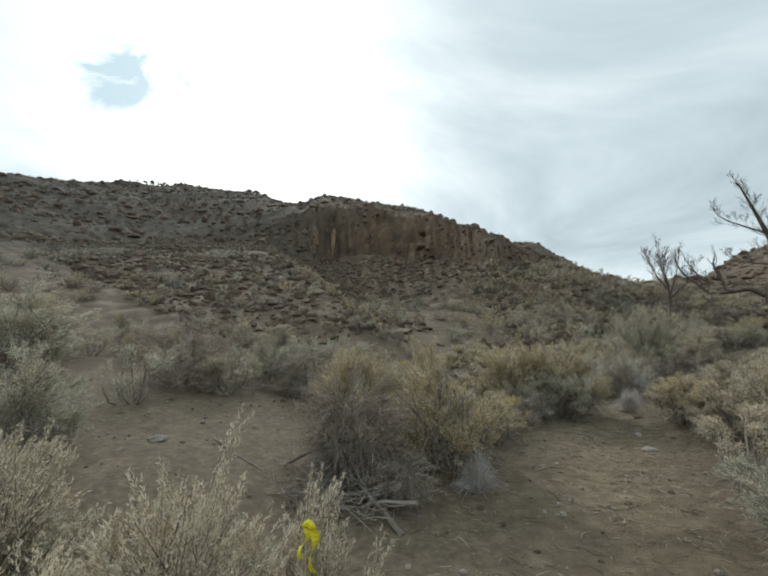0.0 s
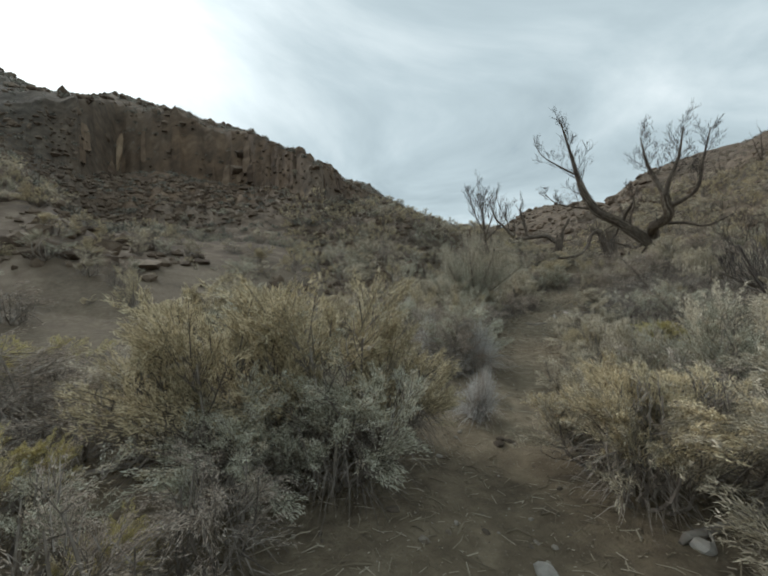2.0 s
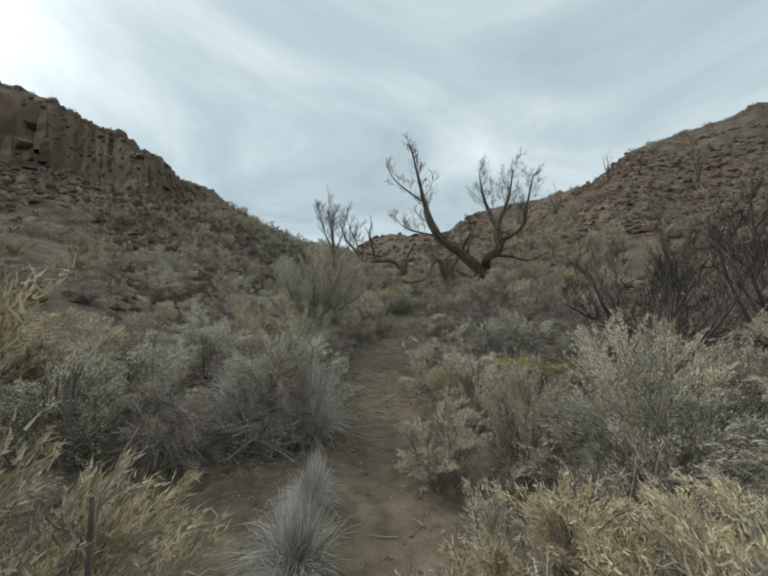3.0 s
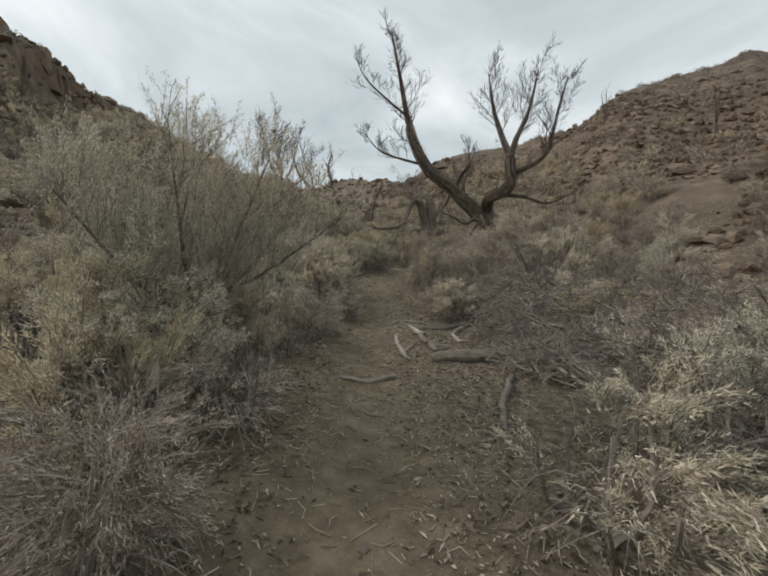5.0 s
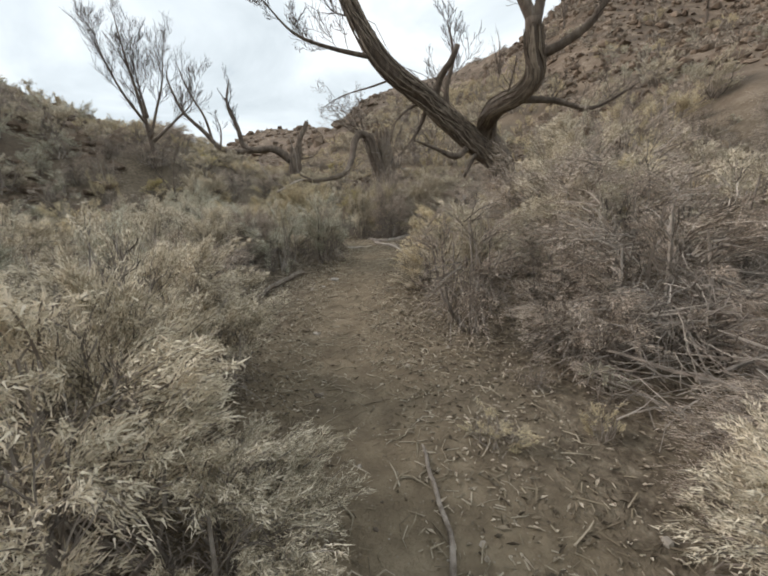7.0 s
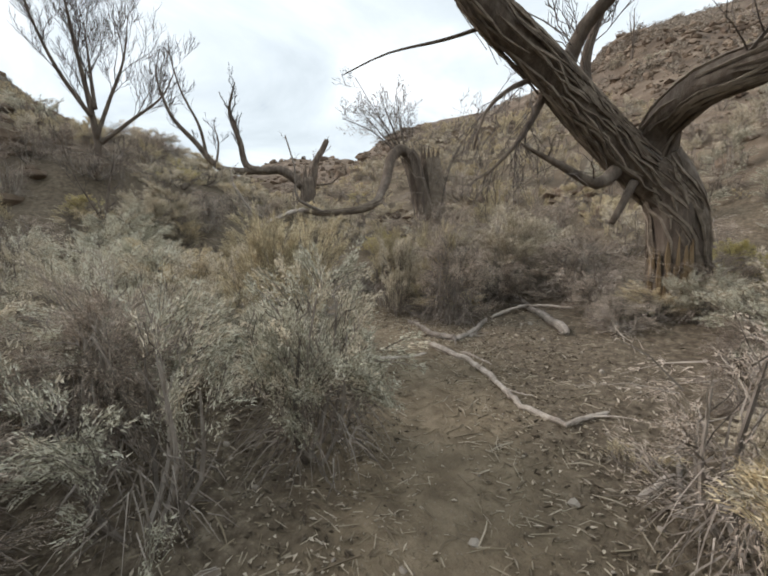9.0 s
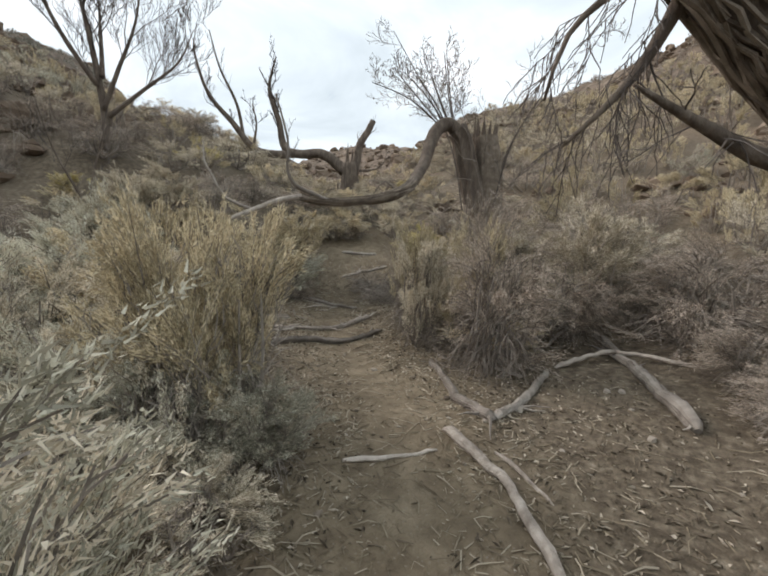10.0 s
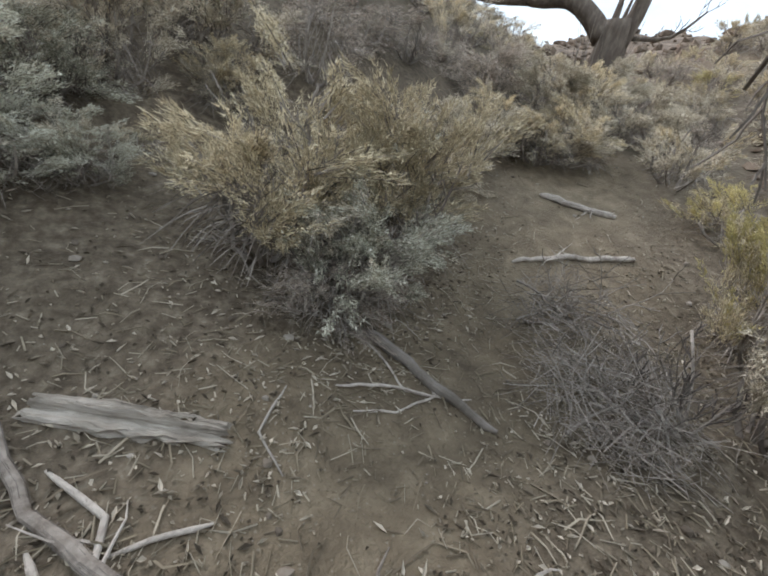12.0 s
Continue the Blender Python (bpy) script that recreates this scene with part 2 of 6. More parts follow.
def resample(pts, per=0.25):
    """Catmull-Rom through the points."""
    pts = [Vector(p) for p in pts]
    out = []
    for i in range(len(pts) - 1):
        p0, p1, p2, p3 = pts[max(i - 1, 0)], pts[i], pts[i + 1], pts[min(i + 2, len(pts) - 1)]
        n = max(2, int((p2 - p1).length / per))
        for k in range(n):
            u = k / n
            out.append(0.5 * (2 * p1 + (p2 - p0) * u + (2 * p0 - 5 * p1 + 4 * p2 - p3) * u * u + (3 * p1 - p0 - 3 * p2 + p3) * u ** 3))
    out.append(pts[-1])
    return out


def taper(n, r0, r1):
    return [r0 + (r1 - r0) * (i / max(n - 1, 1)) for i in range(n)]


def sprout(geo, rng, pts, r0, level, length, count, spread=0.9, up=0.35, start=0.25, sides=4, shrink=0.55, thin=0.0035):
    """Side branches along a limb, which branch again level times."""
    n = len(pts) - 1
    for k in range(count):
        u = start + (1 - start) * (k + rng.random()) / count
        i = min(int(u * n), n - 1)
        p = pts[i].lerp(pts[i + 1], u * n - i)
        d = (pts[i + 1] - pts[i]).normalized()
        away = Vector((rng.gauss(0, 1), rng.gauss(0, 1), rng.gauss(0, 0.7)))
        away = (away - d * away.dot(d)).normalized()
        way = (d * 0.65 + away * spread + Vector((0, 0, up))).normalized()
        ln = length * rng.uniform(0.55, 1.15) * (1.15 - 0.55 * u)
        r = max(r0 * (1 - 0.75 * u) * rng.uniform(0.4, 0.62), thin)
        line = bend(rng, p, p + way * ln, 4, 0.06)
        line[-1] += Vector((0, 0, up * ln * 0.25))
        geo.tube(line, taper(5, r, max(r * 0.3, thin * 0.7)), sides if level > 0 else 3, cap=False)
        if level > 0:
            sprout(geo, rng, line, r, level - 1, ln * shrink, max(2, int(count * 0.8)), spread, up, 0.2, 3, shrink, thin)


def leaf_quads(rng, base, way, length, width):
    """Narrow pointed leaves."""
    side = np.cross(way, rng.normal(size=way.shape))
    side /= np.linalg.norm(side, axis=1, keepdims=True) + 1e-9
    half = side * width[:, None] * 0.5
    v = np.stack([base - half, base + half, base + way * length[:, None]], 1).reshape(-1, 3)
    f = np.arange(len(v)).reshape(-1, 3)
    return v, f


def ribbons(rng, lines, width):
    """Thin flat strands along lines of shape (n, steps, 3), narrowing to the tip."""
    n, s, _ = lines.shape
    d = np.diff(lines, axis=1)
    d = np.concatenate([d, d[:, -1:]], 1)
    side = np.cross(d, rng.normal(size=(n, 1, 3)) + np.array([0, 0, 0.2]))
    side /= np.linalg.norm(side, axis=2, keepdims=True) + 1e-9
    w = width[:, None, None] * np.linspace(1, 0.25, s)[None, :, None] * 0.5
    v = np.stack([lines - side * w, lines + side * w], 2).reshape(-1, 3)
    q = (np.arange(n) * s * 2)[:, None] + (np.arange(s - 1) * 2)[None, :]
    f = np.stack([q, q + 1, q + 3, q + 2], 2).reshape(-1, 4)
    return v, f


def unit(a):
    return a / (np.linalg.norm(a, axis=-1, keepdims=True) + 1e-9)


def joined(*geos):
    vs, fs, n = [], [], 0
    for v, f in geos:
        if len(v):
            vs.append(np.asarray(v, float))
            fs.append(np.asarray(f) + n)
            n += len(v)
    return np.concatenate(vs), np.concatenate(fs)


# ---- land ----
O = (4.0, 7.0)
# crest of the hills round the gully: azimuth, distance, elevation, where the slope begins
CREST = [(-180, 190, 7, 60), (-110, 160, 13, 40), (-70, 140, 16.6, 20), (-50, 121.4, 17.3, 14), (-31, 149.7, 20.4, 11), (-21, 122.6, 21.0, 9), (-15, 124.7, 19.3, 8), (-11, 153.8, 20.4, 8), (4, 118.1, 19.1, 9),
         (13, 71.8, 14.5, 12), (21, 109.3, 13.7, 13), (27, 75.7, 9.2, 16), (33, 55.6, 6.2, 30), (40, 87.8, 7.5, 55), (44, 135.3, 9.9, 46), (53, 90.7, 9.6, 34), (57, 98.2, 12.8, 28),
         (65, 86.0, 14.4, 24), (72, 55.6, 16.4, 20), (76, 60.9, 19.5, 18), (88, 80.0, 22.2, 15), (104, 90.6, 14.8, 13), (130, 87.1, 20.0, 14), (160, 120, 11, 30), (180, 190, 7, 60)]
FLOOR = [(-400, -6), (-30, -0.5), (0, 0.0), (6, -0.16), (9.5, -0.22), (16, -0.05), (19, 0.1), (25, 0.5), (28.6, 0.75), (33, 0.78), (36, 0.9), (39, 1.9), (44, 3.0), (50, 4.2), (60, 3.0), (100, 5.6), (160, 8.0), (600, 4.0)]


def floor_height(x, y):
    along = 0.67 * x + 0.743 * y
    aside = -0.743 * x + 0.67 * y - np.interp(along, [0, 10, 19, 25, 33], [0, 1.7, 1.1, 0.3, -1.3])
    z = np.interp(along, [a for a, b in FLOOR], [b for a, b in FLOOR])
    z = z + 0.44 * np.clip(aside - 0.8, 0, 5) * np.clip((along - 32.5) / 5, 0, 1) * np.clip((70 - along) / 20, 0, 1)
    return z + 0.12 * np.clip(aside - 2.5, 0, 14) * np.clip(1.4 - along / 30, 0.2, 1) + 0.15 * np.clip(-aside - 2.0, 0, 12)


def land_height(x, y):
    """The height of the smooth land, without its stones and ruts."""
    x, y = np.asarray(x, float), np.asarray(y, float)
    dx, dy = x - O[0], y - O[1]
    r, az = np.hypot(dx, dy), np.degrees(np.arctan2(dx, dy))
    keys = [c[0] for c in CREST]
    top, rise, start = (np.interp(az, keys, [c[k] for c in CREST]) for k in (1, 2, 3))
    base = floor_height(x, y)
    crest = top * np.tan(np.radians(rise)) + 1.3
    q = (r - start) / (top - start)
    cliff = np.interp(az, [-23, -15, 15, 25], [0, 1, 1, 0])
    talus = np.interp(q, [0, 0.45, 1], [0, 0.33, 1])
    wall = np.interp(q, [0, 0.3, 0.45, 0.505, 0.56, 0.8, 1], [0, 0.10, 0.22, 0.50, 0.58, 0.83, 1])
    p = talus * (1 - cliff) + wall * cliff
    beyond = np.clip(q - 1, 0, 30)
    return base + (crest - base) * p - np.clip(beyond * (top - start), 0, 400) * 0.16 * np.exp(-beyond * 0.15)


def fbm(x, y, octaves=5, seed=0, gain=0.5):
    """Smooth value noise in about -1 to 1."""
    total, amp, norm = np.zeros_like(x), 1.0, 0.0
    for o in range(octaves):
        f = 2.0 ** o
        xi, yi = x * f + 17.3 * (o + seed), y * f - 9.1 * (o + seed)
        x0, y0 = np.floor(xi), np.floor(yi)
        fx, fy = xi - x0, yi - y0
        fx, fy = fx * fx * (3 - 2 * fx), fy * fy * (3 - 2 * fy)

        def cell(a, b):
            h = np.sin(a * 127.1 + b * 311.7 + seed * 74.7) * 43758.5453
            return (h - np.floor(h)) * 2 - 1

        total += amp * ((cell(x0, y0) * (1 - fx) + cell(x0 + 1, y0) * fx) * (1 - fy) + (cell(x0, y0 + 1) * (1 - fx) + cell(x0 + 1, y0 + 1) * fx) * fy)
        norm += amp
        amp *= gain
    return total / norm


TRAIL = np.array([(-3, -6), (-1, -2), (0.1, 0.2), (0.9, 1.8), (1.6, 3.3), (2.3, 4.7), (3.0, 5.8), (3.8, 6.8), (4.6, 7.6), (5.4, 8.5), (6.9, 10.0), (8.0, 11.0), (9.4, 12.7), (10.8, 13.9),
                  (12.0, 14.9), (13.5, 16.0), (15.1, 17.3), (16.5, 18.5), (17.4, 19.0), (19.2, 19.7), (20.6, 20.5), (21.8, 21.7), (22.6, 23.0), (23.4, 24.2), (24.4, 24.8), (25.9, 26.0), (28, 28.5), (33, 34)])


def trail_distance(x, y):
    x, y = np.asarray(x, float), np.asarray(y, float)
    best = np.full(x.shape, 1e9)
    for (ax, ay), (bx, by) in zip(TRAIL[:-1], TRAIL[1:]):
        dx, dy = bx - ax, by - ay
        u = np.clip(((x - ax) * dx + (y - ay) * dy) / (dx * dx + dy * dy), 0, 1)
        best = np.minimum(best, np.hypot(x - ax - u * dx, y - ay - u * dy))
    return best


def ground_height(x, y):
    """The height of the ground with hummocks, ruts and crags."""
    x, y = np.asarray(x, float), np.asarray(y, float)
    dx, dy = x - O[0], y - O[1]
    r, az = np.hypot(dx, dy), np.degrees(np.arctan2(dx, dy))
    far = np.clip((r - 12) / 40, 0, 1)
    cliff = np.interp(az, [-24, -16, 16, 26], [0, 1, 1, 0]) * np.interp(r, [34, 42, 72, 90], [0, 1, 1, 0])
    push = cliff * (3.0 * fbm(az * 0.16, r * 0.02, 4, 3) + 1.8 * np.abs(fbm(az * 0.55, r * 0.05, 3, 5)) + 1.3 * np.abs(fbm(az * 1.7, r * 0.06, 3, 9)))
    k = 1 + push / np.maximum(r, 1)
    z = land_height(O[0] + dx * k, O[1] + dy * k)
    d = trail_distance(x, y)
    open_ground = np.clip((d - 0.25) / 1.0, 0, 1)
    z += 0.10 * fbm(x * 0.45, y * 0.45, 4, 1) * open_ground + 0.018 * fbm(x * 3.1, y * 3.1, 3, 2)
    z += far * (0.9 * fbm(x * 0.11, y * 0.11, 5, 4) + 0.35 * np.abs(fbm(x * 0.5, y * 0.5, 3, 6)))
    z += np.clip((r - 45) / 50, 0, 1) * 2.2 * fbm(x * 0.035, y * 0.035, 4, 8)
    z += 0.03 * np.abs(fbm(x * 1.3, y * 1.3, 3, 31)) * (d < 30)
    z -= 0.07 * np.exp(-(d / 0.45) ** 2)
    return z


def gz(x, y):
    return float(ground_height(np.array([x]), np.array([y]))[0])


def build_ground():
    fine = np.radians(np.concatenate([np.linspace(-75, 118, 760, endpoint=False), np.linspace(118, 285, 90, endpoint=False)]))
    rad = np.concatenate([np.geomspace(0.25, 6, 34, endpoint=False), np.linspace(6, 30, 200, endpoint=False), np.linspace(30, 48, 46, endpoint=False), np.linspace(48, 72, 90, endpoint=False),
                          np.linspace(72, 140, 60, endpoint=False), np.geomspace(140, 4200, 22)])
    a, r = np.meshgrid(fine, rad)
    x, y = O[0] + np.sin(a) * r, O[1] + np.cos(a) * r
    z = ground_height(x, y)
    rows, cols = x.shape
    v = np.stack([x, y, z], -1).reshape(-1, 3)
    v = np.concatenate([v, [[O[0], O[1], gz(*O)]]])
    i, j = np.meshgrid(np.arange(rows - 1), np.arange(cols), indexing="ij")
    j2 = (j + 1) % cols
    f = np.stack([i * cols + j, (i + 1) * cols + j, (i + 1) * cols + j2, i * cols + j2], -1).reshape(-1, 4).tolist()
    hub = len(v) - 1
    f += [(hub, k, (k + 1) % cols) for k in range(cols)]
    ob = smooth(part("ground", (v, f), SOIL))
    tagged(ob, "dry brown dirt trail and stony hills around a gully", "ground", kind="structure")
    x, y = v[:, 0], v[:, 1]
    rr, az = np.hypot(x - O[0], y - O[1]), np.degrees(np.arctan2(x - O[0], y - O[1]))
    d = trail_distance(x, y)
    blot = fbm(x * 0.2, y * 0.2, 4, 11)
    hill = np.clip((d - 7) / 9 + blot * 0.5, 0, 1)
    brush = np.clip(np.interp(az, [-180, -60, -20, -8, 40, 75, 100, 180], [0.8, 0.9, 0.75, 0.05, 0.1, 0.25, 0.3, 0.8]) * np.clip((rr - 25) / 40, 0, 1) + blot * 0.35, 0, 1) * np.clip((rr - 14) / 16, 0, 1)
    crag = np.clip(np.interp(az, [-18, -9, 16, 25], [0, 1, 1, 0]) * np.interp(rr, [42, 47, 62, 76], [0, 1, 1, 0.35]) + 0.5 * blot * (rr > 40), 0, 1) * (rr < 110)
    duff = np.clip((d - 0.45) / 0.7 + 0.9 * fbm(x * 0.9, y * 0.9, 4, 14), 0, 1) * np.clip(1.3 - rr / 45, 0, 0.85) * np.interp(x, [4, 10], [0.55, 1.0])
    for name, values in (("duff", duff), ("hill", hill), ("brush", brush), ("cliff", crag)):
        at = ob.data.attributes.new(name, "FLOAT", "POINT")
        at.data.foreach_set("value", values.astype(np.float32))
    return ob


build_ground()

# ---- shrubs ----


def bush(seed, kind, sprays, leaves, fine=1.0):
    """A shrub of unit width and height: woody stems, leafy sprays and, where the kind has them, dry tips. Returns its meshes."""
    rng, nr = random.Random(seed), np.random.default_rng(seed)
    #                                   lobes rise  reach droop leaf   wide   tips  fluff
    lobes, rise, reach, droop, ll, lw, tips, fluff = {
        "sage": (9, 0.95, 0.33, 0.12, 0.036, 0.0068, 0.25, 0.020),
        "pale": (9, 1.00, 0.34, 0.25, 0.042, 0.0062, 0.50, 0.018),
        "ochre": (10, 1.15, 0.33, 0.05, 0.042, 0.0066, 0.40, 0.018),
        "yellow": (9, 1.30, 0.32, 0.05, 0.042, 0.0070, 0.70, 0.018),
        "golden": (9, 1.15, 0.36, 0.22, 0.046, 0.0066, 0.65, 0.018),
        "plume": (10, 2.1, 0.44, 0.08, 0.032, 0.0085, 0.95, 0.014),
        "dead": (9, 0.45, 0.36, 0.25, 0.040, 0.0046, 0.0, 0.020),
    }[kind]
    ll, lw = ll * fine * 0.76, lw * fine * 0.98
    stems = Geo()
    ends = []
    for k in range(lobes):
        a = 2 * math.pi * (k + rng.uniform(-0.4, 0.4)) / (lobes - 2)
        far = rng.uniform(0.16, 0.36) if k < lobes - 2 else rng.uniform(0.02, 0.12)
        tip = Vector((math.cos(a) * far, math.sin(a) * far, rng.uniform(0.38, 0.72) if k < lobes - 2 else rng.uniform(0.68, 0.82)))
        foot = Vector((rng.uniform(-0.06, 0.06), rng.uniform(-0.06, 0.06), -0.06))
        mid = foot.lerp(tip, 0.5) + Vector((math.cos(a) * 0.1, math.sin(a) * 0.1, -0.07))
        line = resample([foot, mid, tip], 0.12)
        stems.tube(line, taper(len(line), rng.uniform(0.012, 0.022), 0.005), 4, cap=False)
        sprout(stems, rng, line, 0.013, 1 if fine == 1.0 else 0, 0.32, 5 if fine == 1.0 else 3, 0.8, 0.4, 0.25, 3)
        ends.append(line)
    n = sprays
    tufts = max(10, int(n / 6.5))
    lobe = nr.integers(0, lobes, tufts)
    u = nr.uniform(0.3, 1.0, tufts) ** 0.7
    root = np.array([tuple(ends[w][min(int(q * len(ends[w])), len(ends[w]) - 1)]) for w, q in zip(lobe, u)]) + nr.normal(size=(tufts, 3)) * 0.06
    centre = np.array([tuple(ends[w][-1]) for w in lobe]) * np.array([1.4, 1.4, 0.0])
    heading = unit(unit(root * np.array([1, 1, 0]) + centre) * 0.7 + np.array([0, 0, rise]) + nr.normal(size=(tufts, 3)) * 0.36)
    tuft = nr.integers(0, tufts, n)
    base = root[tuft] + nr.normal(size=(n, 3)) * 0.022
    way = unit(heading[tuft] + nr.normal(size=(n, 3)) * 0.2)
    size = reach * nr.uniform(0.6, 1.2, tufts)[tuft] * nr.uniform(0.7, 1.05, n)
    sag = unit(way * np.array([1, 1, 0])) * 0.25 * droop + np.array([0, 0, -1.0]) * droop

    def along(w, t):
        return base[w] + way[w] * (size[w] * t)[:, None] + sag[w] * (size[w] * t ** 2)[:, None]

    steps = np.linspace(0, 1, 5 if fine == 1.0 else 3)
    lines = np.stack([along(np.arange(n), np.full(n, s)) for s in steps], 1)
    m = n
    ang = nr.uniform(0, 2 * np.pi, m)
    ring = np.stack([np.cos(ang), np.sin(ang), np.zeros(m)], 1)
    sb = ring * nr.uniform(0.06, 0.30, m)[:, None] + np.array([0, 0, 1.0]) * nr.uniform(0.08, 0.40, m)[:, None]
    sw = unit(ring + nr.normal(size=(m, 3)) * 0.5 + np.array([0, 0, -0.05]))
    skirt = sb[:, None] + sw[:, None] * (nr.uniform(0.10, 0.30, m)[:, None] * steps)[..., None] + np.array([0, 0, -0.14]) * (steps ** 2)[None, :, None]
    skirt[..., 2] = np.maximum(skirt[..., 2], 0.015)
    wood = joined(stems_quads(stems), ribbons(nr, lines, np.full(n, 0.008)), ribbons(nr, skirt, np.full(m, 0.008)))
    t = nr.beta(1.6, 1.0, n * leaves)
    w = np.repeat(np.arange(n), leaves)
    at = along(w, t) + nr.normal(size=(len(w), 3)) * (fluff * (1.1 - 0.6 * t))[:, None]
    lway = unit(way[w] + sag[w] * (2 * t)[:, None] + nr.normal(size=(len(w), 3)) * 0.4)
    keep = at[:, 2] > 0.03
    dry = (nr.random(n) < tips * np.clip(lines[:, -1, 2] * 1.9 - 0.5, 0, 1.2))[w]
    size_l = ll * nr.uniform(0.6, 1.35, len(w)), lw * nr.uniform(0.7, 1.3, len(w))
    green, heads = (leaf_quads(nr, at[k], lway[k], size_l[0][k], size_l[1][k]) if k.sum() > 60 else None for k in (keep & ~dry, keep & dry))
    return wood, green, heads


def stems_quads(geo):
    return np.asarray(geo.v, float), np.asarray([f for f in geo.f if len(f) == 4])


def tussock(seed, strands):
    """Long drooping grass strands, combed over unevenly."""
    nr = np.random.default_rng(seed)
    n = strands
    tufts = 14
    ta = nr.uniform(0, 2 * np.pi, tufts)
    tl = nr.uniform(0.15, 1.0, tufts)
    k = nr.integers(0, tufts, n)
    a = ta[k] + nr.normal(0, 0.32, n)
    ring = np.stack([np.cos(a), np.sin(a), np.zeros(n)], 1)
    lean = np.clip(tl[k] + nr.normal(0, 0.16, n), 0.05, 1.15)
    ln = nr.uniform(0.55, 1.1, n)
    s = np.linspace(0, 1, 6)
    out = ring[:, None] * (lean * ln * 0.66)[:, None, None] * (s ** 1.25)[None, :, None]
    z = (ln * (1.05 - 0.3 * lean))[:, None] * s - (lean ** 1.4 * ln * 0.85)[:, None] * s ** 2.3
    foot = nr.normal(size=(n, 2)) * 0.06
    lines = out.copy()
    lines[..., 2] = np.maximum(z, 0.012) - 0.03 * (s == 0)
    lines[..., :2] += foot[:, None]
    lines[..., :2] += np.cumsum(nr.normal(size=(n, 6, 2)) * 0.014, 1)
    return ribbons(nr, lines, nr.uniform(0.005, 0.011, n))


# the kinds pale and ochre are sagebrush too, set apart by leaf colour
KINDS = {
    "sage": ("sagebrush", "grey-green leafy sagebrush on dry soil", "shrub", TWIG, LEAF["sage"], LEAF["pale"]),
    "pale": ("saltbush", "pale tan sagebrush with dry drooping tips", "shrub", TWIG, LEAF["pale"], LEAF["pale"]),
    "ochre": ("bitterbrush", "dense olive sagebrush with ochre tips", "shrub", TWIG, LEAF["ochre"], LEAF["ochre"]),
    "yellow": ("rabbitbrush", "yellow-tipped rabbitbrush beside the dirt trail", "shrub", TWIG, LEAF["ochre"], LEAF["yellow"]),
    "golden": ("rabbitbrush", "golden dry rabbitbrush with bleached straw tips", "shrub", TWIG, LEAF["pale"], LEAF["golden"]),
    "plume": ("winterfat", "pale woolly shrub with upright dry plumes", "shrub", TWIG, LEAF["sage"], LEAF["pale"]),
    "dead": ("withered_shrub", "withered grey-brown shrub with bare twigs", "shrub", TWIG, LEAF["dead"], LEAF["dead"]),
}
PROTO = {}


def shrub_model(kind, grade, turn):
    """One shrub of each kind, grade and variant is built; the others are its copies."""
    key = (kind, grade, turn)
    if key in PROTO:
        return PROTO[key], False
    if kind == "tussock":
        ob = thing("grass_tussock", "clump of drooping pale grey grass on bare soil", "grass", "grass tussocks")
        for name, seed, share, mat in (("drooping_grass", 900, 1.0, LEAF["straw"]), ("dead_thatch", 950, 0.35, LEAF["dead"])):
            tagged(part(name, tussock(seed + turn, int({0: 1300, 1: 600, 2: 180}[grade] * share)), mat, ob), kind="stuff")
    else:
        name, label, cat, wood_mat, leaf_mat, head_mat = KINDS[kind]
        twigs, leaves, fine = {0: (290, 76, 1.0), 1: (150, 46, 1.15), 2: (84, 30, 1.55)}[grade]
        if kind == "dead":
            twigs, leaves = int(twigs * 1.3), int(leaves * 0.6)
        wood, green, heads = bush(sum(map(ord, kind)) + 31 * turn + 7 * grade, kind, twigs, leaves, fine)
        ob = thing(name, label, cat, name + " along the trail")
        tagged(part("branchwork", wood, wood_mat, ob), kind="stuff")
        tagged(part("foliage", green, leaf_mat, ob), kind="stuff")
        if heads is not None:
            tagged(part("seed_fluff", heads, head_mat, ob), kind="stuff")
    PROTO[key] = ob
    return ob, True


PLANTED = []


def plant(kind, x, y, w, h, grade=0, sink=0.02):
    rng = random.Random(int(x * 131 + y * 977))
    ob, first = shrub_model(kind, grade, rng.randrange({0: 4, 1: 4, 2: 3}[grade]))
    m = Matrix.Translation((x, y, gz(x, y) - sink)) @ Matrix.Rotation(rng.uniform(0, 6.28), 4, "Z") @ Matrix.Rotation(rng.uniform(-0.1, 0.1), 4, "X")
    if not first:
        ob = copy_thing(ob, m)
    ob.matrix_basis = m @ Matrix.Diagonal((w * 1.0, w * rng.uniform(0.85, 1.05), h, 1))
    PLANTED.append((x, y, w))
    return ob


def plant_rows(rows, grade=0):
    for kind, x, y, w, h in rows:
        plant(kind, x, y, w, h, grade)


